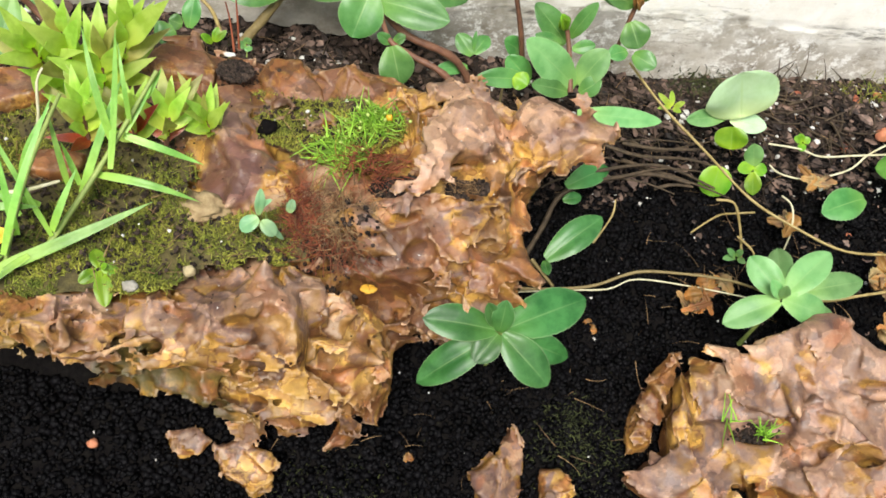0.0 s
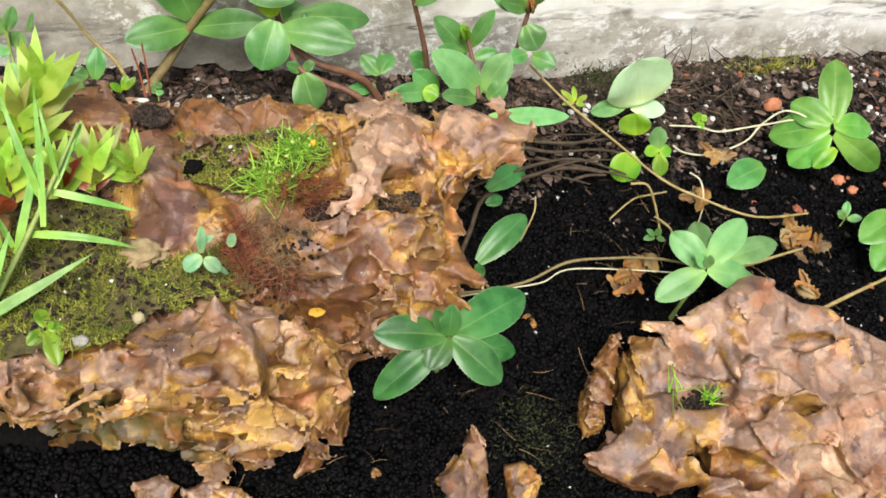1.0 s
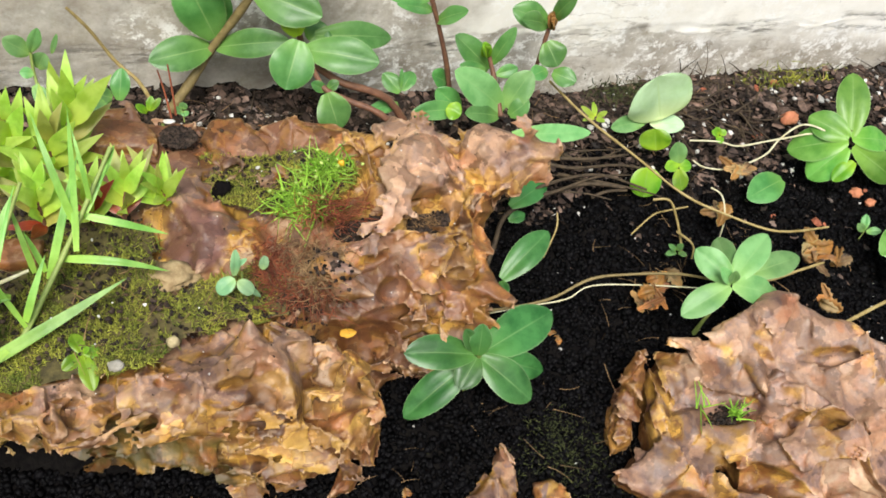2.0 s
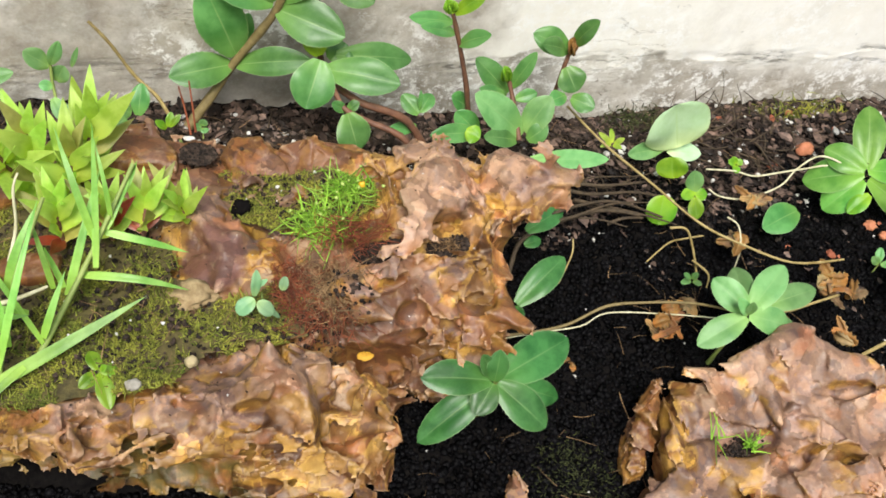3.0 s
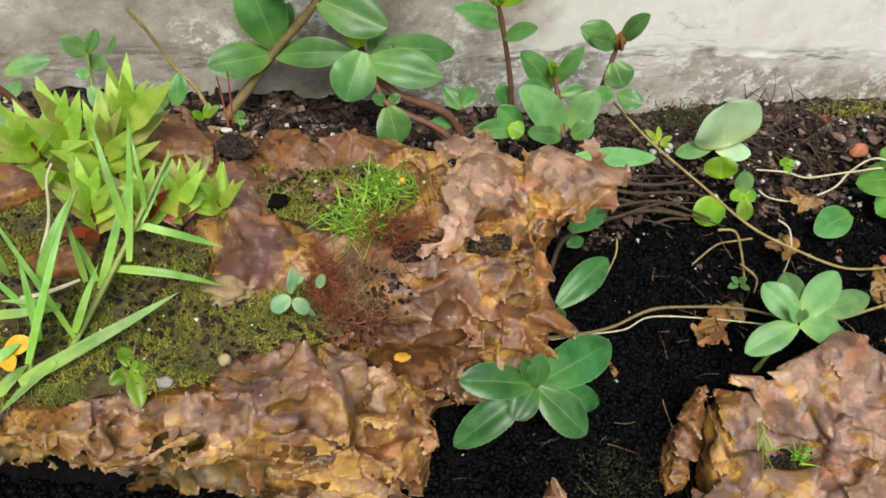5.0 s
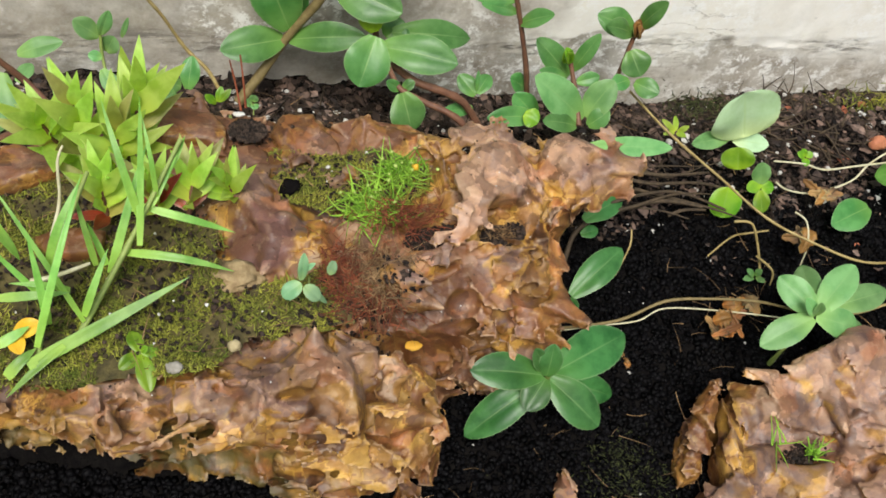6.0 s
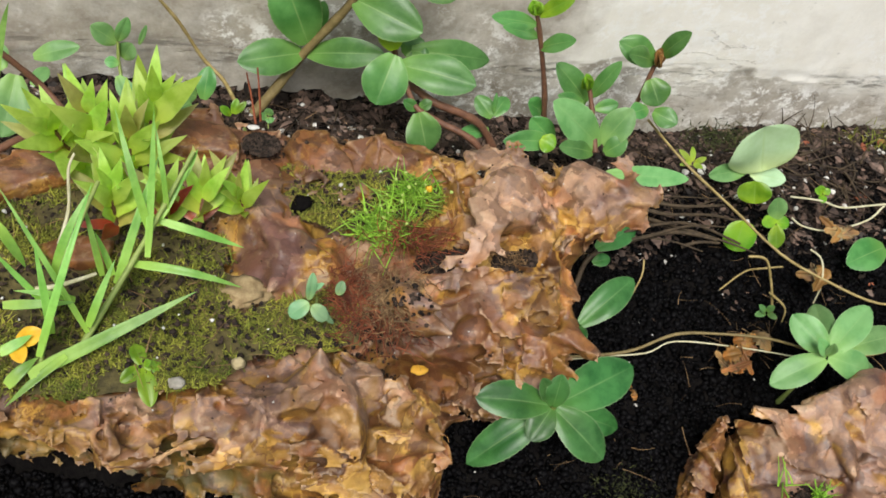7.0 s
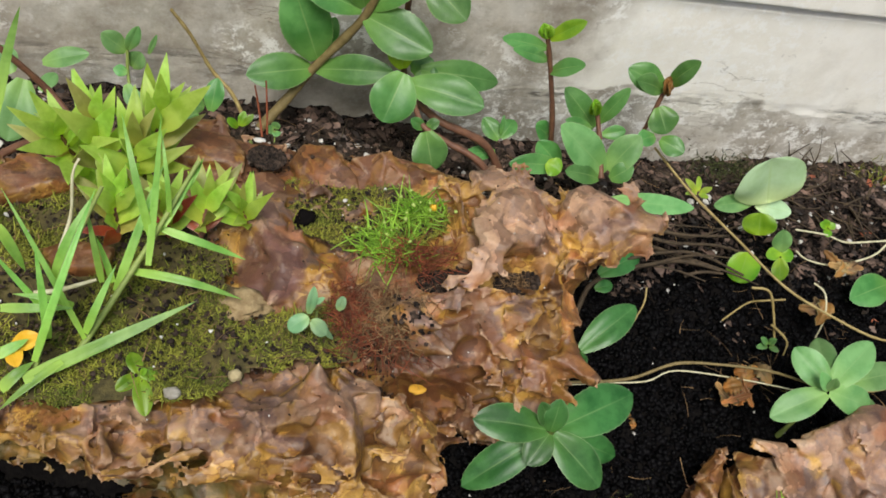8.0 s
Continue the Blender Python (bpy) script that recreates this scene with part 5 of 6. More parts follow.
GLAUCOUS = (
    (.0736, .2578, .092, .0741, .262, .105, .0059),
    (.0738, .2577, .09, .0663, .2548, .085, .0097),
    (.0748, .2563, .09, .0812, .2526, .085, .0083),
    (.0868, .2635, .086, .0882, .2664, .092, .0056),
    (.0748, .2563, .09, .0848, .2536, .08, .0037),
    (.0741, .2599, .095, .0789, .2602, .1, .0032),
)
CLOVER = (
    (.0679, .3792, .066, .0642, .3782, .068, .0041),
    (.0684, .3794, .067, .0691, .3801, .071, .0044),
    (.0687, .3792, .066, .0694, .3754, .066, .0041),
)
TINY_BANK = (
    (.3776, .3519, .045, .3716, .353, .048, .0043),
    (.378, .3519, .045, .3812, .3522, .048, .0043),
    (.3772, .351, .045, .3748, .3451, .045, .0046),
    (.3771, .3519, .046, .374, .3538, .05, .0039),
)
YELLOW_SPRIG = (
    (.3048, .3756, .042, .2946, .3783, .05, .0032),
    (.3051, .3756, .043, .3019, .3788, .052, .0032),
    (.3066, .3756, .042, .3094, .3726, .05, .0032),
    (.3055, .3747, .042, .3077, .3685, .046, .0029),
    (.3044, .3748, .042, .2939, .3703, .046, .0029),
)
TINY_SOIL = (
    (.3349, .2938, .014, .3265, .2935, .022, .0038),
    (.3351, .2938, .015, .3359, .2927, .022, .0038),
    (.3353, .2936, .013, .3246, .2896, .018, .0038),
    (.3367, .2935, .013, .338, .2876, .017, .0032),
)
PETAL = (
    (-.0352, .2512, .078, -.0255, .2513, .084, .0071),
    (-.0356, .2507, .078, -.0325, .2404, .08, .0062),
)
SPRIG_WALL = (
    (.0521, .3826, .064, .0541, .387, .07, .0039),
    (.0529, .3826, .064, .0583, .3851, .07, .0033),
    (.0514, .3834, .062, .0459, .3835, .068, .0039),
)
BLADES = (
    (.0167, .295, .095, .0506, .2883, .085, .005),
    (.0065, .2811, .085, .0491, .2721, .08, .0054),
    (-.0303, .2364, .078, .0306, .2628, .092, .0076),
    (-.0172, .2429, .08, -.0387, .2278, .07, .005),
    (.0132, .2892, .095, .0005, .3231, .13, .0048),
    (.0122, .2805, .09, .015, .315, .14, .0043),
    (.0004, .2749, .08, .0172, .3132, .115, .0053),
    (.0197, .2969, .1, .0152, .3156, .13, .0031),
    (.0259, .3076, .105, .032, .3158, .115, .0036),
    (-.0101, .2565, .078, .0005, .2729, .1, .0047),
    (-.0228, .2526, .08, -.0267, .2673, .12, .0049),
    (-.0394, .2595, .09, -.014, .2601, .09, .0054),
    (-.041, .2819, .11, -.0322, .2762, .09, .0059),
    (-.0269, .2428, .08, -.0068, .2861, .13, .0045),
)
BLADES_2 = (
    (-.0008, .279, .08, -.0072, .2859, .1, .0039),
    (-.0048, .2754, .085, -.0112, .2901, .115, .0039),
    (-.0218, .2714, .09, -.009, .2889, .12, .0055),
    (-.0226, .2626, .08, -.0427, .2716, .11, .0037),
    (-.0101, .2552, .076, -.0403, .2923, .12, .0034),
    (-.038, .2339, .075, -.0269, .2428, .08, .007),
    (-.0406, .2451, .08, -.0291, .2494, .085, .0062),
    (-.042, .3068, .14, -.04, .3729, .135, .0055),
    (-.0145, .2646, .085, -.0361, .2658, .09, .0042),
    (.0177, .2941, .098, .0288, .3093, .112, .0036),
)
STEM_A = ((.0657, .41, .0345), (.0789, .418, .0502), (.0903, .425, .0658), (.1092, .42, .1078), (.1118, .42, .1395))
STEM_B = ((.198, .379, .026), (.1786, .385, .0581), (.1512, .39, .0692), (.1398, .4080, .0678), (.1376, .4250, .0659), (.1339, .4340, .0933), (.1302, .4360, .1277))
STEM_B_LOW = ((.192, .352, .030), (.1727, .365, .0634), (.1507, .375, .0711), (.1397, .38, .0756), (.1356, .395, .0787))
STEM_C = ((.2176, .39, .049), (.2104, .393, .0758), (.2, .396, .1052), (.191, .398, .1275))
STEM_D = ((.2402, .37, .0554), (.2392, .39, .0677), (.2346, .4, .0814))
STEM_E = ((.2707, .4, .05), (.2733, .405, .0676), (.276, .41, .0887))
STEM_FAR = ((.0035, .41, .0361), (-.0004, .425, .0502), (-.001, .43, .0629))
DRY_TWIG = ((.0554, .4, .0525), (.0502, .42, .0486), (.0399, .428, .0558), (.0283, .43, .0764), (.0187, .43, .0909))
STEM_EDGE = ((-.0237, .39, .052), (-.0352, .4, .0612), (-.0476, .4, .0778), (-.0583, .4, .0902))
STEM_EDGE_LOW = ((-.0583, .354, .06), (-.0434, .3668, .06), (-.0278, .3796, .055))
YELLOW_STEM = ((.2821, .3998, .05), (.2965, .3697, .048), (.3161, .3401, .046), (.3336, .31, .046), (.3549, .2931, .045), (.3802, .2784, .045), (.4184, .2805, .04))
RUNNER = ((.2095, .2722, .012), (.2307, .2713, .014), (.2487, .2715, .018), (.2691, .2749, .026), (.2903, .2721, .03), (.3124, .2658, .035), (.3225, .2542, .045), (.3306, .2452, .05))
RUNNER_PALE = ((.2067, .2713, .01), (.231, .2712, .013), (.2555, .2704, .016), (.2719, .2743, .02), (.3058, .2681, .022), (.3282, .2574, .03))
RUNNER_RIGHT = ((.3375, .2485, .048), (.3611, .2497, .042), (.3822, .2541, .04), (.4068, .2605, .035))
PALE_STEM = ((.3561, .3495, .045), (.3743, .3468, .045), (.3857, .342, .045), (.4055, .3428, .046), (.4183, .3424, .048), (.4412, .3412, .05), (.4512, .3225, .05))
PALE_STEM_LOW = ((.3587, .3417, .036), (.3653, .3372, .034), (.3815, .3341, .034), (.4037, .3369, .04), (.4154, .3435, .047), (.4284, .3458, .055), (.4411, .3391, .055), (.4508, .3275, .052))
TWIG_BENT = ((.3144, .3093, .045), (.3233, .3068, .046), (.3302, .3023, .035), (.3355, .2958, .022), (.3384, .2935, .014))
TWIG_BENT_B = ((.33, .2963, .03), (.3416, .2915, .022), (.3423, .2874, .014))
TWIG_FORK = ((.3123, .3091, .014), (.3273, .3166, .02), (.3345, .3145, .026), (.3446, .3127, .03))
TWIG_HOOK = ((.3537, .3134, .045), (.3577, .3065, .045), (.359, .2975, .036), (.3603, .2939, .022))
ROOT_A = ((.2153, .2933, .008), (.2276, .3114, .012), (.2384, .3275, .02), (.259, .3317, .028), (.2877, .3364, .03), (.3105, .331, .03))
ROOT_B = ((.2616, .3519, .035), (.2824, .3456, .034), (.3122, .3464, .032), (.3333, .3419, .03))
ROOT_C = ((.2452, .333, .03), (.2741, .3396, .032), (.2989, .3402, .032), (.3269, .331, .026))
ROOT_D = ((.2711, .3493, .04), (.2909, .3463, .04), (.3163, .3471, .04))
ROOT_E = ((.2915, .3308, .024), (.3007, .3311, .028), (.3129, .3303, .028))
TWIG_LF = ((.2546, .3018, .012), (.2668, .3169, .016), (.2694, .3254, .02))
ROOT_LOW = ((.22, .2929, .008), (.2252, .2835, .008), (.2289, .2756, .009))
STEM_RIGHT = ((.3961, .2215, .03), (.4226, .229, .03), (.4567, .2379, .03))
CULM = ((-.0121, .2526, .072), (.0035, .2756, .085), (.0136, .2899, .096), (.0302, .3142, .115))
CULM_B = ((-.0271, .2409, .075), (-.0183, .2696, .1), (-.0051, .2904, .125))
CULM_DRY = ((-.0209, .2873, .09), (-.0171, .2963, .1), (-.0165, .3036, .115), (-.0142, .3079, .12))
RED_STALK = ((.0623, .3745, .066), (.06, .3859, .075), (.0575, .3893, .085))
RED_STALK_B = ((.0647, .3766, .066), (.0636, .3829, .078), (.0624, .39, .088))
STEM_CLOVER = ((.0686, .3754, .062), (.0683, .3786, .067))
DRY_FLAT = ((-.0283, .2661, .09), (-.0184, .267, .092), (-.0065, .2704, .094))
TIP_BUDS = ((.1913, .3970, .1244), (.1886, .3950, .1325), (.2364, .3980, .0748), (.2313, .3940, .0872), (.2776, .4090, .0824), (.2712, .4040, .0967))


# ---- plants ----
def rosette(name, rows, label, category="plant", material=None, mats={}, stems=(), shapes={}, seed=0, group="", gather=0.0, **kw):
    top = thing(name, label, category, group)
    kw = {"droop": 0.08, **kw}
    hub = np.mean([r[:3] for r in rows], 0)
    for i, row in enumerate(rows):
        inward = gather * (hub - row[:3]) if np.linalg.norm(hub - row[:3]) < 0.012 else np.zeros(3)
        row = (*(row[:3] + inward), *row[3:])
        leaf("leaf", row, mats.get(i, material or LEAF), top, seed * 31 + i, shape=shapes.get(i, "oval"), **kw)
    for pts, radii, m, *rest in stems:
        tube("stem", pts, radii, m, top, seed=seed, *rest)
    return top


CREEPING = "creeping water plants"
rosette("creeping_plant", ROSETTE_NEAR, "low rosette of deep green notched leaves beside the bark", material=LEAF_DARK, seed=1, group=CREEPING, gather=0.6,
        stems=(((( .190, .236, -.004), (.187, .231, .02), (.186, .2285, .045)), (.0016, .0011), STEM_GREEN),))
rosette("creeping_plant", ROSETTE_RUNNER, "rosette of pale green leaves at the end of a runner", material=LEAF_GREY, seed=2, group=CREEPING, gather=0.6,
        stems=((RUNNER, (.0009, .0007), STEM_BROWN), (((.330, .246, .002), (.329, .245, .03), (.329, .245, .055)), (.0014, .001), STEM_GREEN)))
rosette("creeping_plant", ROSETTE_BANK, "rosette of broad green leaves on the litter bank", material=LEAF_BRIGHT, seed=3, group=CREEPING, gather=0.6, mats={5: LEAF_LIME},
        stems=((((.456, .330, .02), (.456, .333, .045), (.455, .335, .06)), (.0014, .001), STEM_GREEN), (PALE_STEM, (.00055, .0006), STEM_PALE), (PALE_STEM_LOW, (.00055, .0006), STEM_PALE)))
rosette("creeping_plant", EDGE_RIGHT, "rosette of broad green leaves low on black soil", material=LEAF_BRIGHT, seed=20, group=CREEPING, gather=0.5,
        stems=((((.483, .272, .002), (.482, .271, .02), (.481, .270, .040)), (.0014, .001), STEM_GREEN),))
rosette("seedling", TINY_RIGHT, "tiny pale green seedling on the soil", "seedling", LEAF_GREY, seed=21, stems=((((.457, .285, .004), (.457, .285, .014), (.4568, .2852, .024)), (.0006, .0004), STEM_GREEN),))
rosette("creeping_plant", ROUND, "sprawling plant with one big round pale leaf and lime leaflets", material=LEAF_LIME, seed=4, group=CREEPING,
        mats={0: LEAF_PALE, 1: LEAF_GREY, 2: LEAF_PALE, 5: LEAF_GREY, 6: LEAF_LIME}, shapes={0: "round", 3: "round", 4: "round"},
        stems=((YELLOW_STEM, (.0008, .0007), STEM_STRAW),), serrate=0.01, droop=0.03)
rosette("creeping_plant", SINGLE, "single oval green leaf low on the soil", material=LEAF, seed=5, group=CREEPING,
        stems=((((.405, .330, .012), (.403, .326, .022), (.402, .322, .03)), (.0008, .0006), STEM_GREEN),))
rosette("creeping_plant", CREEP, "few deep green leaves on brown stems behind the bark", material=LEAF_DARK, seed=6, group=CREEPING,
        stems=((ROOT_A, (.0016, .0010), ROOT_DARK), (ROOT_LOW, (.0012, .0008), STEM_BROWN), (TWIG_LF, (.0006, .0005), STEM_STRAW)))
rosette("tall_plant", TALL_A, "tall thick-stemmed plant with broad green leaves against the wall", material=LEAF, seed=7, group=CREEPING, stems=((STEM_A, (.0030, .0021), STEM_BROWN),))
rosette("tall_plant", TALL_B, "red-stemmed plant with broad green leaves against the wall", material=LEAF, seed=8, group=CREEPING, mats={2: LEAF_LIME},
        stems=((STEM_B, (.0024, .0016), STEM_RED), (STEM_B_LOW, (.0020, .0014), STEM_RED)))
rosette("plant_sprout", SPROUT, "small green sprout beside the red stems", material=LEAF, seed=9, group=CREEPING, stems=((((.208, .372, .022), (.209, .385, .03), (.211, .395, .04)), (.0009, .0007), STEM_BROWN),))
rosette("tall_plant", TALL_C, "slender upright stem with lance-shaped green leaves", material=LEAF, seed=10, group=CREEPING, stems=((STEM_C, (.0016, .0012), STEM_RED),), mats={2: LEAF_LIME, 4: LEAF_LIME})
rosette("tall_plant", CLUSTER, "dense cluster of broad pale green leaves behind the bark", material=LEAF, seed=11, group=CREEPING, mats={6: LEAF_LIME, 9: LEAF_LIME, 0: LEAF_GREY, 1: LEAF_GREY},
        stems=((STEM_D, (.0016, .0012), STEM_RED),))
rosette("tall_plant", REDTIP, "upright shoot with a red-brown tip and oval leaves", material=LEAF, seed=12, group=CREEPING, mats={3: BROWN_LEAF}, stems=((STEM_E, (.0015, .0012), STEM_RED),))
for k, holder in enumerate(ob for ob in bpy.data.objects if ob.get("label", "").startswith(("slender upright", "dense cluster", "upright shoot"))):
    lo, hi = Vector(TIP_BUDS[2 * k]), Vector(TIP_BUDS[2 * k + 1])
    for j in range(3):
        turn = Vector((math.cos(2.1 * j), math.sin(2.1 * j), 0)) * 0.0022
        leaf("bud_leaf", (*lo, *(hi + turn), .0058), BROWN_LEAF if k == 2 else LEAF_LIME, holder, 900 + 3 * k + j, cup=0.8, serrate=0.0, along=10)


rosette("creeping_plant", LONGLEAF, "long lance-shaped pale leaf behind the bark tip", material=LEAF_GREY, seed=13, group=CREEPING,
        stems=((((.228, .345, .03), (.222, .342, .045), (.2185, .3395, .06)), (.001, .0008), STEM_GREEN),), droop=0.02)
rosette("wall_sprig", FARSPRIG, "small sprig of pale oval leaves before the wall", material=LEAF_GREY, seed=14, group=CREEPING, stems=((STEM_FAR, (.0010, .0008), STEM_GREEN),))
rosette("wall_sprig", FARLOW, "low clump of green leaves at the foot of the wall", material=LEAF, seed=15, group=CREEPING,
        stems=((((.062, .388, .03), (.061, .392, .035), (.06, .396, .04)), (.001, .0008), STEM_GREEN),))
rosette("wall_sprig", EDGE, "broad soft leaves on a brown stem at the bed's end", material=LEAF_GREY, seed=16, group=CREEPING, stems=((STEM_EDGE, (.0020, .0014), STEM_RED),))
rosette("seedling", SEEDCROSS, "tiny lime green seedling with four leaves in the moss", "seedling", LEAF_LIME, seed=17, serrate=0.0, stems=((((.010, .2405, .066), (.0102, .2405, .075)), (.0006, .0005), STEM_GREEN),))
rosette("seedling", [(*r[:6], r[6] * 0.72) for r in GLAUCOUS], "tiny blue-green seedling with round leaflets", "seedling", LEAF_BLUE, seed=18, serrate=0.08, shapes={1: "round", 2: "round", 3: "round"},
        stems=((((.078, .262, .074), (.0775, .259, .085), (.0765, .2575, .094)), (.0007, .0005), STEM_GREEN),))

for pts, radii, m, nm, lab in (
        (STEM_EDGE_LOW, (.0022, .0014), STEM_RED, "fallen_twig", "dark red-brown stem lying on the litter"),
        (DRY_TWIG, (.0012, .0008), STEM_STRAW, "dry_twig", "thin yellowish twig leaning on the wall"),
        (RUNNER_PALE, (.0005, .0004), STEM_PALE, "runner", "bleached runner lying on the black soil"),
        (RUNNER_RIGHT, (.0009, .0008), STEM_STRAW, "runner", "thin straw-coloured runner beside the rosette"),
        (TWIG_BENT, (.0008, .0007), STEM_STRAW, "dry_twig", "bent straw-coloured twig standing in the soil"),
        (TWIG_BENT_B, (.0007, .0005), STEM_STRAW, "dry_twig", "short pale forked twig in the soil"),
        (TWIG_FORK, (.0005, .0006), STEM_STRAW, "dry_twig", "thin curved straw on the black soil"),
        (TWIG_HOOK, (.0006, .0005), STEM_PALE, "dry_twig", "hooked pale twig over the soil"),
        (ROOT_B, (.0011, .0007), ROOT_DARK, "root", "brown root along the edge of the bank"),
        (ROOT_C, (.0011, .0007), ROOT_DARK, "root", "brown root along the edge of the bank"),
        (ROOT_D, (.0010, .0007), ROOT_DARK, "root", "dark root along the edge of the bank"),
        (ROOT_E, (.0011, .0007), ROOT_DARK, "root", "short knotty brown root on the bank"),
        (STEM_RIGHT, (.0012, .0010), STEM_STRAW, "runner", "straw-coloured runner beside the bark chunk")):
    tagged(tube(nm, pts, radii, m, seed=len(lab)), lab, "stem", "stems and roots")


root_rng = random.Random(5)
for n in range(6):
    src = (ROOT_B, ROOT_C, ROOT_D, ROOT_A[2:])[n % 4]
    off = Vector((root_rng.uniform(-.012, .02), root_rng.uniform(-.008, .012), root_rng.uniform(-.007, .002)))
    turn = Matrix.Rotation(root_rng.uniform(-0.35, 0.35), 3, 'Z')
    hub = Vector(src[1])
    pts = [turn @ (Vector(p) - hub) + hub + off + Vector((root_rng.uniform(-.004, .004), root_rng.uniform(-.005, .005), root_rng.uniform(-.003, .003))) for p in src]
    tagged(tube("root", pts, (root_rng.uniform(.0004, .0014), .0004), ROOT_DARK, seed=n), "thin dark root matted along the bank's edge", "stem", "stems and roots")


def grass_clump():
    top = thing("grass_clump", "bright green grass with dry tips growing from the moss", "grass")
    for i, row in enumerate(BLADES + BLADES_2):
        leaf("blade", (*row[:6], row[6] * 0.68), GRASS, top, 300 + i, shape="blade", cup=0.5, droop=(0.07, 0.15, -0.05)[i % 3], serrate=0.0, along=14, across=2)
    tube("culm", CULM, (.0014, .0010), STEM_GREEN, top)
    tube("culm", CULM_B, (.0012, .0008), STEM_GREEN, top, seed=4)
    tube("dry_culm", CULM_DRY, (.0008, .0005), STEM_PALE, top, "bleached dry stalk", seed=5)
    tube("dry_culm", DRY_FLAT, (.0012, .0006), STEM_PALE, top, "bleached dry stalk", seed=6)


grass_clump()


def sedum_shoot(base, tip, size, seed, red=0):
    """An upright fleshy shoot with rings of pointed leaves."""
    rng = random.Random(seed)
    base, tip = Vector(base), Vector(tip)
    top = thing("stonecrop_shoot", "yellow-green stonecrop shoot with pointed leaves and red base", "plant", "stonecrop shoots")
    tube("stem", (base, (base + tip) / 2, tip), (.0012, .0009), STEM_RED, top)
    axis = (tip - base).normalized()
    a = axis.orthogonal().normalized()
    b = axis.cross(a)
    rings = 4
    for r in range(rings):
        t = 0.15 + 0.85 * r / (rings - 1)
        at = base.lerp(tip, t)
        n = (3, 4, 4, 3)[r]
        for i in range(n):
            w = 2 * math.pi * (i + 0.5 * (r % 2) + rng.uniform(-0.3, 0.3)) / n
            out = a * math.cos(w) + b * math.sin(w)
            tint = RED_LEAF if r < red and rng.random() < 0.4 else SEDUM if rng.random() < 0.88 else SEDUM_BRONZE
            way = (out + axis * (0.5 + 2.2 * t ** 2 + rng.uniform(-0.25, 0.25))).normalized()
            long = size * rng.uniform(0.9, 1.35) * (0.8 + 0.35 * math.sin(math.pi * t))
            leaf("leaf", (*at, *(at + way * long), long * rng.uniform(0.27, 0.35)), tint, top, seed * 50 + r * 8 + i, shape="spear", cup=0.45, droop=rng.uniform(0.0, 0.14), serrate=0.0, along=9, across=2)


for k, (b, e, s, red) in enumerate((
    ((-0.0055, 0.3321, 0.075), (-0.0108, 0.3382, 0.110), 0.024, 0),
    ((0.0105, 0.3396, 0.075), (0.0151, 0.3469, 0.107), 0.025, 0),
    ((0.0050, 0.3272, 0.078), (0.0056, 0.3318, 0.102), 0.024, 0),
    ((0.0332, 0.3067, 0.075), (0.0353, 0.3141, 0.090), 0.020, 1),
    ((0.0537, 0.3153, 0.073), (0.0496, 0.3169, 0.084), 0.018, 1),
    ((-0.0152, 0.3410, 0.075), (-0.0236, 0.3353, 0.102), 0.024, 0),
    ((0.0206, 0.3076, 0.073), (0.0174, 0.3139, 0.087), 0.018, 2),
    ((0.0001, 0.3074, 0.072), (-0.0022, 0.3115, 0.092), 0.020, 1),
)):
    sedum_shoot(b, e, s, 60 + k, red)


# ---- small things ----
def bunch(name, center, spread_xy, count, length, width, seed, material, label, category, up=0.4, out=0.9, bend=0.8, segments=4, lift=0.35):
    """A loose bunch of thin strands round a centre."""
    rng = np.random.default_rng(seed)
    root = np.array(center) + np.column_stack([rng.normal(0, spread_xy[0], count), rng.normal(0, spread_xy[1], count), rng.uniform(-0.001, 0.002, count)])
    way = np.column_stack([rng.normal(0, out, count), rng.normal(0, out, count), np.abs(rng.normal(up, lift, count))])
    way /= np.linalg.norm(way, axis=1, keepdims=True)
    return strands(name, root, way, rng.uniform(*length, count), rng.uniform(*width, count), rng, material, label, category, bend, segments)


bunch("pearlwort_tuft", (.128, .321, .080), (.0055, .0045), 180, (.006, .015), (.00035, .0008), 1, TUFT, "fine bright green tuft of hair-like leaves on the bark", "plant", 0.9, 0.8, 0.5)
bunch("pearlwort_tuft", (.113, .304, .077), (.0055, .0045), 190, (.007, .018), (.00035, .0008), 2, TUFT, "fine bright green tuft of hair-like leaves on the bark", "plant", 0.7, 1.0, 0.5)
bunch("red_rootlets", (.093, .266, .080), (.0045, .0095), 460, (.004, .011), (.00015, .00035), 3, FIBRE_RED, "mat of rust-red rootlets on the bark", "rootlets", 0.3, 0.9, 1.3)
bunch("red_rootlets", (.125, .292, .084), (.010, .005), 200, (.005, .013), (.00015, .00035), 4, FIBRE_RED, "mat of rust-red rootlets on the bark", "rootlets", 0.4)
bunch("dry_fibres", (.110, .266, .081), (.0085, .0070), 300, (.006, .018), (.00013, .0003), 5, FIBRE, "tangle of dry straw-coloured fibres on the bark", "fibres", 0.15, 0.9, 1.4)
bunch("dry_fibres", (.112, .255, .076), (.006, .006), 90, (.008, .02), (.0002, .0004), 6, FIBRE_RED, "thin dry rootlets hanging over the bark", "fibres", 0.0)
bunch("dry_fibres", (.108, .264, .081), (.006, .006), 30, (.012, .028), (.00025, .0005), 26, FIBRE, "tangle of dry straw-coloured fibres on the bark", "fibres", 0.1)
bud_rng = np.random.default_rng(61)
bud_at = np.array([(.126, .319, .092)] * 9 + [(.113, .303, .091)] * 9) + bud_rng.normal(0, 1, (18, 3)) * (.006, .005, .0022)
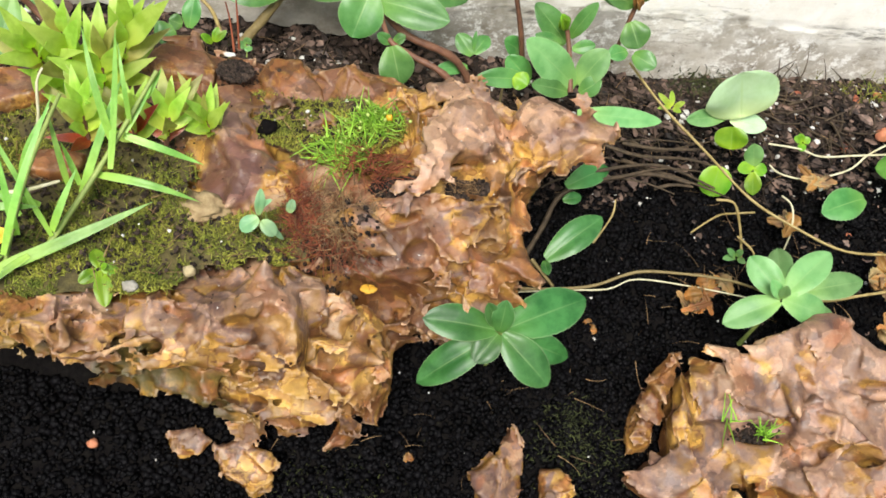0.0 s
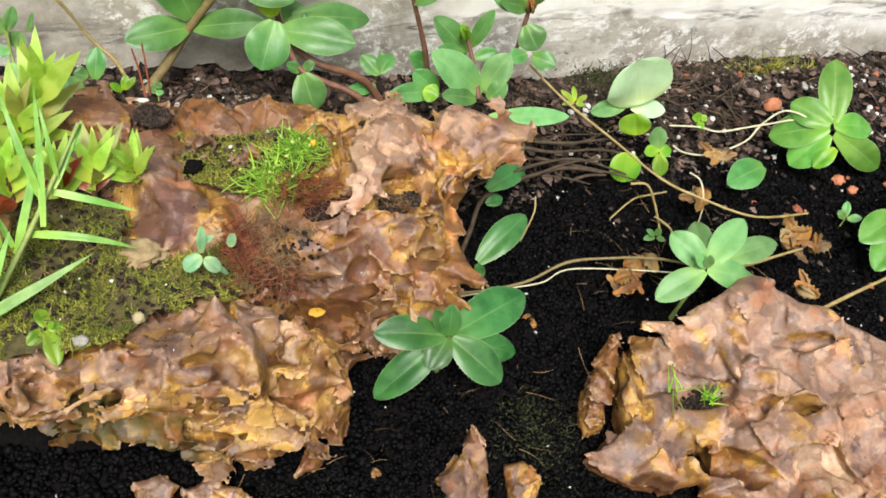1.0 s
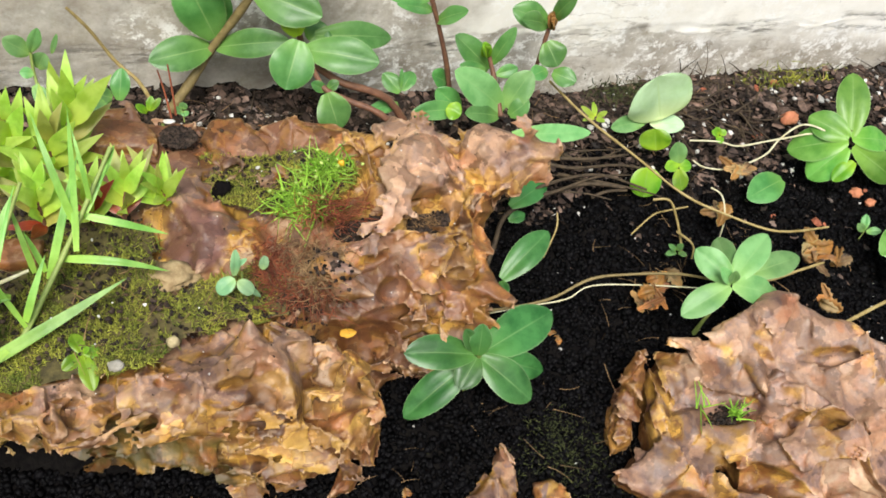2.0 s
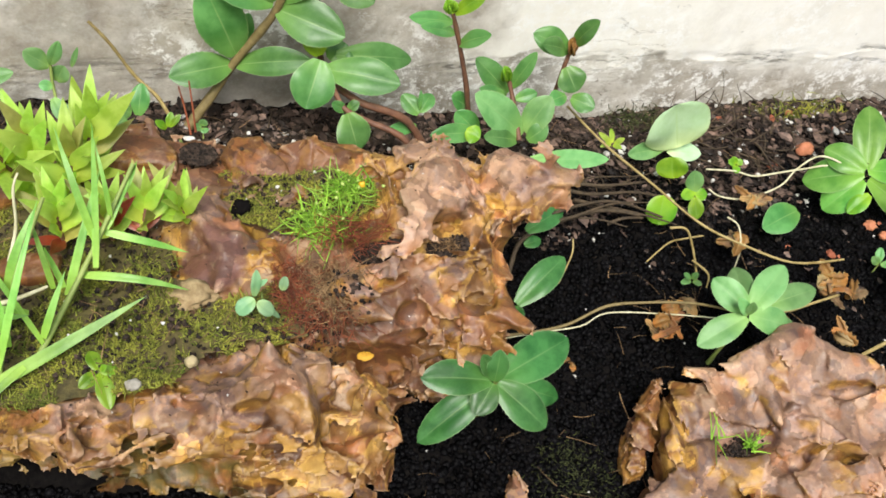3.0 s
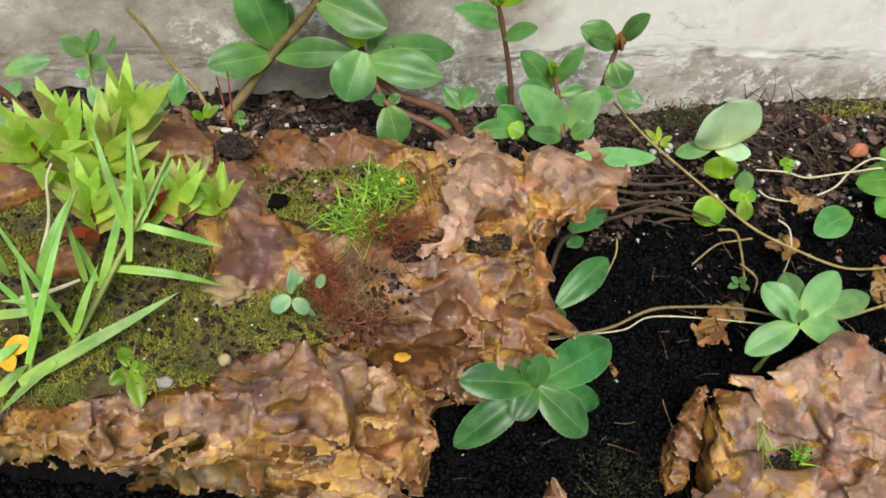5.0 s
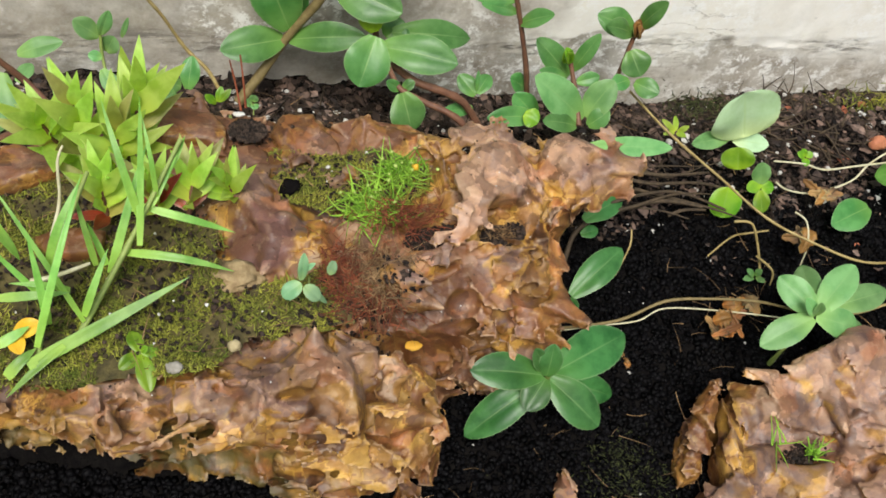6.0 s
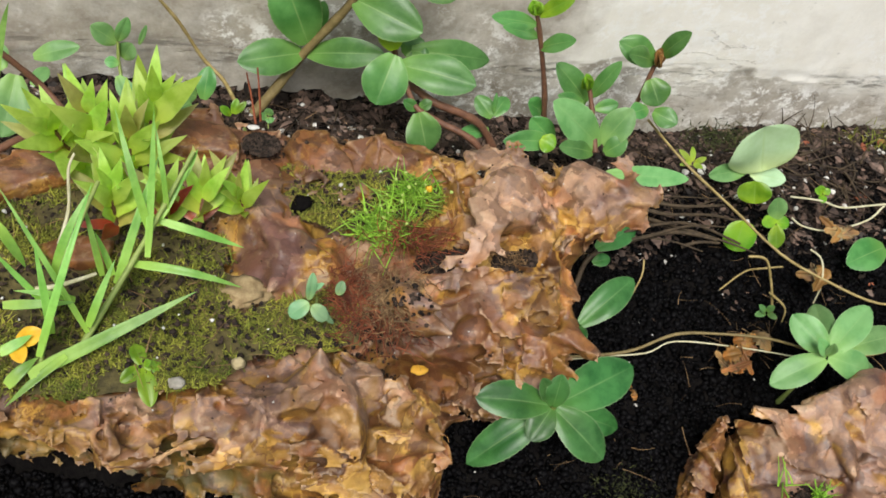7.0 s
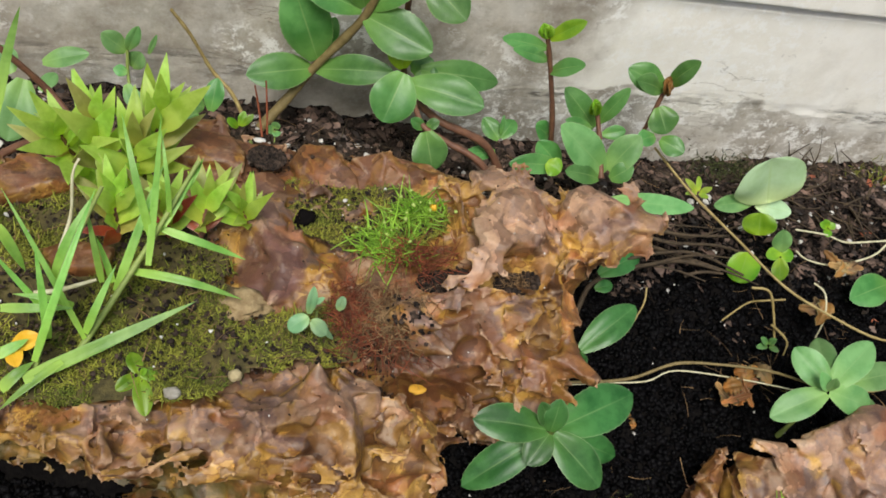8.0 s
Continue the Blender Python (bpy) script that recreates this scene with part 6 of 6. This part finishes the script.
tagged(grains("tuft_buds", bud_at, bud_rng.uniform(.0006, .0010, 18), bud_rng, plain_material("pale_bud", (.26, .38, .07), (.42, .52, .14), 300, 0.5), 1.0, True), "pale green round buds in the fine tufts", "flower", kind="stuff")
bunch("pit_fibres", (.171, .283, .0800), (.005, .003), 110, (.005, .012), (.00012, .00024), 7, FIBRE, "dry brown fibres in a hollow of the bark", "fibres", 0.3)


def bank_fibres(name, count, seed, lo, hi, length, width, material, label, bend=0.45):
    """Curled fibres lying all over the litter bank."""
    p, rng = scatter(count, seed, lo, hi, lambda x, y: open_soil(x, y) & (y > 0.34 + 0.012 * np.sin(x * 45)))
    way = np.column_stack([rng.normal(0, 1, (len(p), 2)), rng.normal(0.12, 0.16, len(p))])
    way[:, 1] = np.where(p[:, 1] > 0.425, -np.abs(way[:, 1]), way[:, 1])
    way /= np.linalg.norm(way, axis=1, keepdims=True)
    z = rough_ground(p[:, 0], p[:, 1]) + rng.uniform(0.0008, 0.003, len(p))
    strands(name, np.column_stack([p, z]), way, rng.uniform(*length, len(p)), rng.uniform(*width, len(p)), rng, material, label, "rootlets", bend, 6, lying=True)


bank_fibres("litter_fibres", 1500, 51, (-.13, .335), (.58, .44), (.006, .022), (.0002, .0006), ROOTMAT, "dark matted fibres in the litter")
bank_fibres("litter_fibres", 260, 52, (-.13, .335), (.58, .44), (.006, .018), (.00015, .0004), FIBRE, "dry tan fibres in the litter")
bank_fibres("bank_rootlets", 150, 53, (.352, .366), (.44, .430), (.012, .034), (.0004, .0011), ROOT_DARK, "thick dark curled roots on the litter bank", 0.8)
bank_fibres("bank_rootlets", 220, 54, (.05, .365), (.35, .425), (.010, .028), (.0003, .0007), ROOT_DARK, "thick dark curled roots on the litter bank", 0.8)
bunch("bank_moss", (.345, .412, .022), (.014, .006), 260, (.003, .007), (.0003, .0006), 11, DARK_MOSS, "olive moss sprigs at the foot of the wall", "moss", 1.0, 0.7, 0.5)
bunch("bank_moss", (.465, .405, .026), (.020, .008), 300, (.004, .010), (.0003, .0006), 12, MOSS, "olive moss sprigs at the foot of the wall", "moss", 1.0, 0.7, 0.5)
bunch("soil_moss", (.125, .178, -.008), (.018, .012), 900, (.0012, .0035), (.00015, .0003), 13, DARK_MOSS, "thin dark moss on the black soil", "moss", 0.8, 0.8, 0.5)
bunch("soil_moss", (.235, .200, -.006), (.014, .016), 900, (.0012, .0035), (.00015, .0003), 14, DARK_MOSS, "thin dark moss on the black soil", "moss", 0.8, 0.8, 0.5)
bunch("grass_sprig", (.317, .186, .022), (.0015, .0015), 26, (.006, .013), (.0004, .0008), 15, TUFT, "tiny bright green grass sprig in a bark hollow", "grass", 1.0, 0.8, 0.3)
bunch("grass_sprig", (.298, .192, .024), (.003, .001), 7, (.012, .02), (.0004, .0007), 16, TUFT, "tiny bright green grass sprig in a bark hollow", "grass", 0.5, 1.0, 0.3)
bunch("soil_straws", (.20, .22, -.002), (.06, .03), 46, (.006, .018), (.00015, .0003), 17, FIBRE, "thin dry straws scattered on the soil", "straw", 0.1, 1.0, 0.4)
bunch("soil_straws", (.34, .29, .012), (.05, .04), 80, (.006, .020), (.00015, .0003), 18, FIBRE, "thin dry straws scattered on the soil", "straw", 0.1, 1.0, 0.4)

pit_rng = np.random.default_rng(44)
pit_turn, pit_far = pit_rng.uniform(0, 2 * np.pi, 2300), np.sqrt(pit_rng.random(2300))
pit_mid = np.array([(.1685, .2825)] * 900 + [(.1355, .2840)] * 800 + [(.063, .355)] * 600)
pit_wide = np.array([(.0100, .0066)] * 900 + [(.0115, .0066)] * 800 + [(.0085, .0070)] * 600)
pit_xy = pit_mid + pit_wide * np.column_stack([pit_far * np.cos(pit_turn), pit_far * np.sin(pit_turn)])
pit_at = np.column_stack([pit_xy, on_log(pit_xy[:, 0], pit_xy[:, 1], 0.0015) + pit_rng.uniform(-0.0004, 0.0010, 2300)])
pit_at[:1700, 2] = np.minimum(pit_at[:1700, 2], 0.0835)
pit_at[1700:, 2] = 0.0735 + 0.002 * (1 - pit_far[1700:])
tagged(grains("pit_humus", pit_at, pit_rng.uniform(.0004, .0012, 2300), pit_rng, ROOTMAT), "dark humus crumbs filling hollows of the bark", "humus", kind="stuff")
pocket_rng = np.random.default_rng(45)
pocket_xy = np.array((.316, .1865)) + pocket_rng.normal(0, 1, (260, 2)) * (.0055, .0022)
tagged(grains("pocket_humus", np.column_stack([pocket_xy, 0.0155 + pocket_rng.uniform(0, 0.003, 260)]), pocket_rng.uniform(.0005, .0013, 260), pocket_rng, ROOTMAT), "dark humus crumbs in the pocket of the bark chunk", "humus", kind="stuff")
crumb_p, crumb_rng = scatter(5200, 33, (0.0, 0.235), (0.15, 0.375), lambda x, y: (((x - .105) / .020) ** 2 + ((y - .258) / .020) ** 2 < 1) | (((x - .070) / .035) ** 2 + ((y - .356) / .008) ** 2 < 0.6))
tagged(grains("humus_crumbs", np.column_stack([crumb_p, on_log(crumb_p[:, 0], crumb_p[:, 1]) + crumb_rng.uniform(-0.0012, 0.0012, len(crumb_p))]), 0.0004 + 0.0011 * crumb_rng.random(len(crumb_p)) ** 2, crumb_rng, ROOTMAT), "dark humus crumbs lodged on the bark", "humus", kind="stuff")


for count, seed, size, material, label in ((260, 71, (.0002, .0006), ROOTMAT, "fine dark crumbs of soil scattered on the bark"), (90, 72, (.0002, .0005), PERLITE, "fine pale grit scattered on the bark")):
    dust_p, dust_rng = scatter(count, seed, (-0.05, 0.205), (0.225, 0.375), lambda x, y: outline_distance(x, y, LOG_PLAN) < -0.006)
    tagged(grains("bark_dust", np.column_stack([dust_p, on_log(dust_p[:, 0], dust_p[:, 1]) - 0.0002]), dust_rng.uniform(*size, len(dust_p)), dust_rng, material), label, "litter", kind="stuff")


def dead_leaf(center, size, seed, count=3, label="crumpled orange-brown dead leaf on the soil"):
    rng = random.Random(seed)
    top = thing("dead_leaf", label, "leaf", "dead leaves")
    c = Vector(center)
    for i in range(count + 1):
        w = rng.uniform(0, 6.28)
        d = Vector((math.cos(w), math.sin(w), rng.uniform(-0.2, 0.6))) * size * rng.uniform(0.35, 0.85)
        o = Vector((rng.uniform(-1, 1), rng.uniform(-1, 1), rng.uniform(0.1, 0.5))) * size * 0.3
        leaf("fold", (*(c + o - d * 0.5), *(c + o + d * 0.5), size * rng.uniform(0.18, 0.42)), BROWN_LEAF if rng.random() < 0.7 else TAN_LEAF, top, seed * 7 + i, cup=rng.uniform(0.9, 2.2), droop=rng.uniform(-0.4, 0.5), serrate=0.22, lean=0.9, along=10, across=3)


dead_leaf((.303, .262, .018), .021, 1, 5)
dead_leaf((.313, .268, .020), .020, 2, 4)
dead_leaf((.358, .305, .032), .022, 3, 2, "pale orange dead leaf caught under a stem")
dead_leaf((.404, .272, .034), .022, 4, 4)
dead_leaf((.410, .258, .034), .024, 5, 3)
dead_leaf((.400, .240, .030), .020, 6, 2)
dead_leaf((.385, .335, .036), .022, 7, 4, "withered yellowish leaf base on the litter bank")
dead_leaf((.2465, .2560, .002), .010, 9, 3, "tiny withered tan flower head on the soil")
dead_leaf((.2440, .2620, .003), .008, 10, 2, "tiny withered tan flower head on the soil")
dead_leaf((.145, .190, -.004), .012, 8, 1, "small yellow fallen leaf on the black soil")

tagged(lump("pebble", (.0225, .2325, .0745), (.0036, .0024, .0020), STONE, seed=1), "pale grey pebble in the moss", "pebble", "pebbles")
tagged(lump("pebble", (.046, .2385, .0775), (.0028, .0024, .0026), plain_material("tan_stone", (.30, .24, .12), (.42, .35, .2), 200), seed=2), "small tan pebble in the moss", "pebble", "pebbles")
tagged(lump("charcoal_lump", (.079, .3205, .073), (.005, .0045, .0045), SOIL, seed=3, rough=0.4), "black charcoal lump in a pocket of the bark", "charcoal", "pebbles")
tagged(lump("fibrous_lump", (.051, .2755, .072), (.011, .008, .0026), plain_material("tan_bark", (.20, .13, .06), (.36, .27, .14), 300, 0.8, 0.8, 0.001), seed=4, rough=0.7), "tan fibrous knob of bark in the moss", "bark", "pine bark pieces")
tagged(lump("clay_pebble", (.004, .197, -.0045), (.0026, .0022, .0022), plain_material("orange_clay", (.35, .12, .06), (.5, .2, .1), 200), seed=5), "small orange clay pebble on the soil", "pebble", "pebbles")
tagged(lump("clay_pebble", (.443, .370, .034), (.006, .0045, .004), plain_material("orange_clay", (.35, .12, .06), (.5, .2, .1), 200), seed=6, rough=0.35), "rust-orange clay pebble on the litter bank", "pebble", "pebbles")
for k, (at, r) in enumerate((((.469, .315, .022), .0042), ((.447, .290, .012), .0034), ((.477, .308, .020), .0036))):
    tagged(lump("clay_pebble", at, (r, r * 0.8, r * 0.7), bpy.data.materials["orange_clay"], seed=20 + k, rough=0.4), "small orange clay pebble on the soil", "pebble", "pebbles")
tagged(lump("flower_bud", (.1335, .3175, .0885), (.0016, .0015, .0018), YELLOW, seed=7), "tiny yellow flower bud in the tuft", "flower")
tagged(lump("white_petal", (.060, .366, .073), (.0028, .0015, .0008), PERLITE, seed=8), "white petal fragment on the bark", "petal")
tagged(lump("yellow_patch", (.1235, .2432, .0575), (.0036, .0024, .0009), plain_material("yellow_flake", (.50, .25, .02), (.62, .34, .04), 200), seed=9), "bright yellow flake stuck on the bark", "flake", "pine bark pieces")

rosette("seedling", CLOVER, "tiny three-leaved pale green seedling by the wall", "seedling", LEAF_GREY, seed=31, serrate=0.0, shapes={0: "round", 1: "round", 2: "round"}, stems=((STEM_CLOVER, (.0004, .0003), STEM_GREEN),))
rosette("seedling", TINY_BANK, "tiny lime rosette on a pale runner", "seedling", LEAF_LIME, seed=32, serrate=0.0)
rosette("seedling", YELLOW_SPRIG, "small yellowish moss-like sprig beside the straw stem", "seedling", SEDUM, seed=33, serrate=0.0)
rosette("seedling", TINY_SOIL, "tiny grey-green seedling at the foot of a twig", "seedling", LEAF_GREY, seed=34, serrate=0.0)
rosette("seedling", SPRIG_WALL, "small pale green sprig behind the bark", "seedling", LEAF_LIME, seed=35, serrate=0.0)
rosette("fallen_petal", PETAL, "orange-yellow petals caught among the grass", "petal", YELLOW, seed=36, serrate=0.0)
tagged(tube("red_stalk", RED_STALK, (.0006, .0004), FIBRE_RED, seed=1), "thin rust-red dry stalk by the wall", "stem", "stems and roots")
tagged(tube("red_stalk", RED_STALK_B, (.0006, .0004), FIBRE_RED, seed=2), "thin rust-red dry stalk by the wall", "stem", "stems and roots")
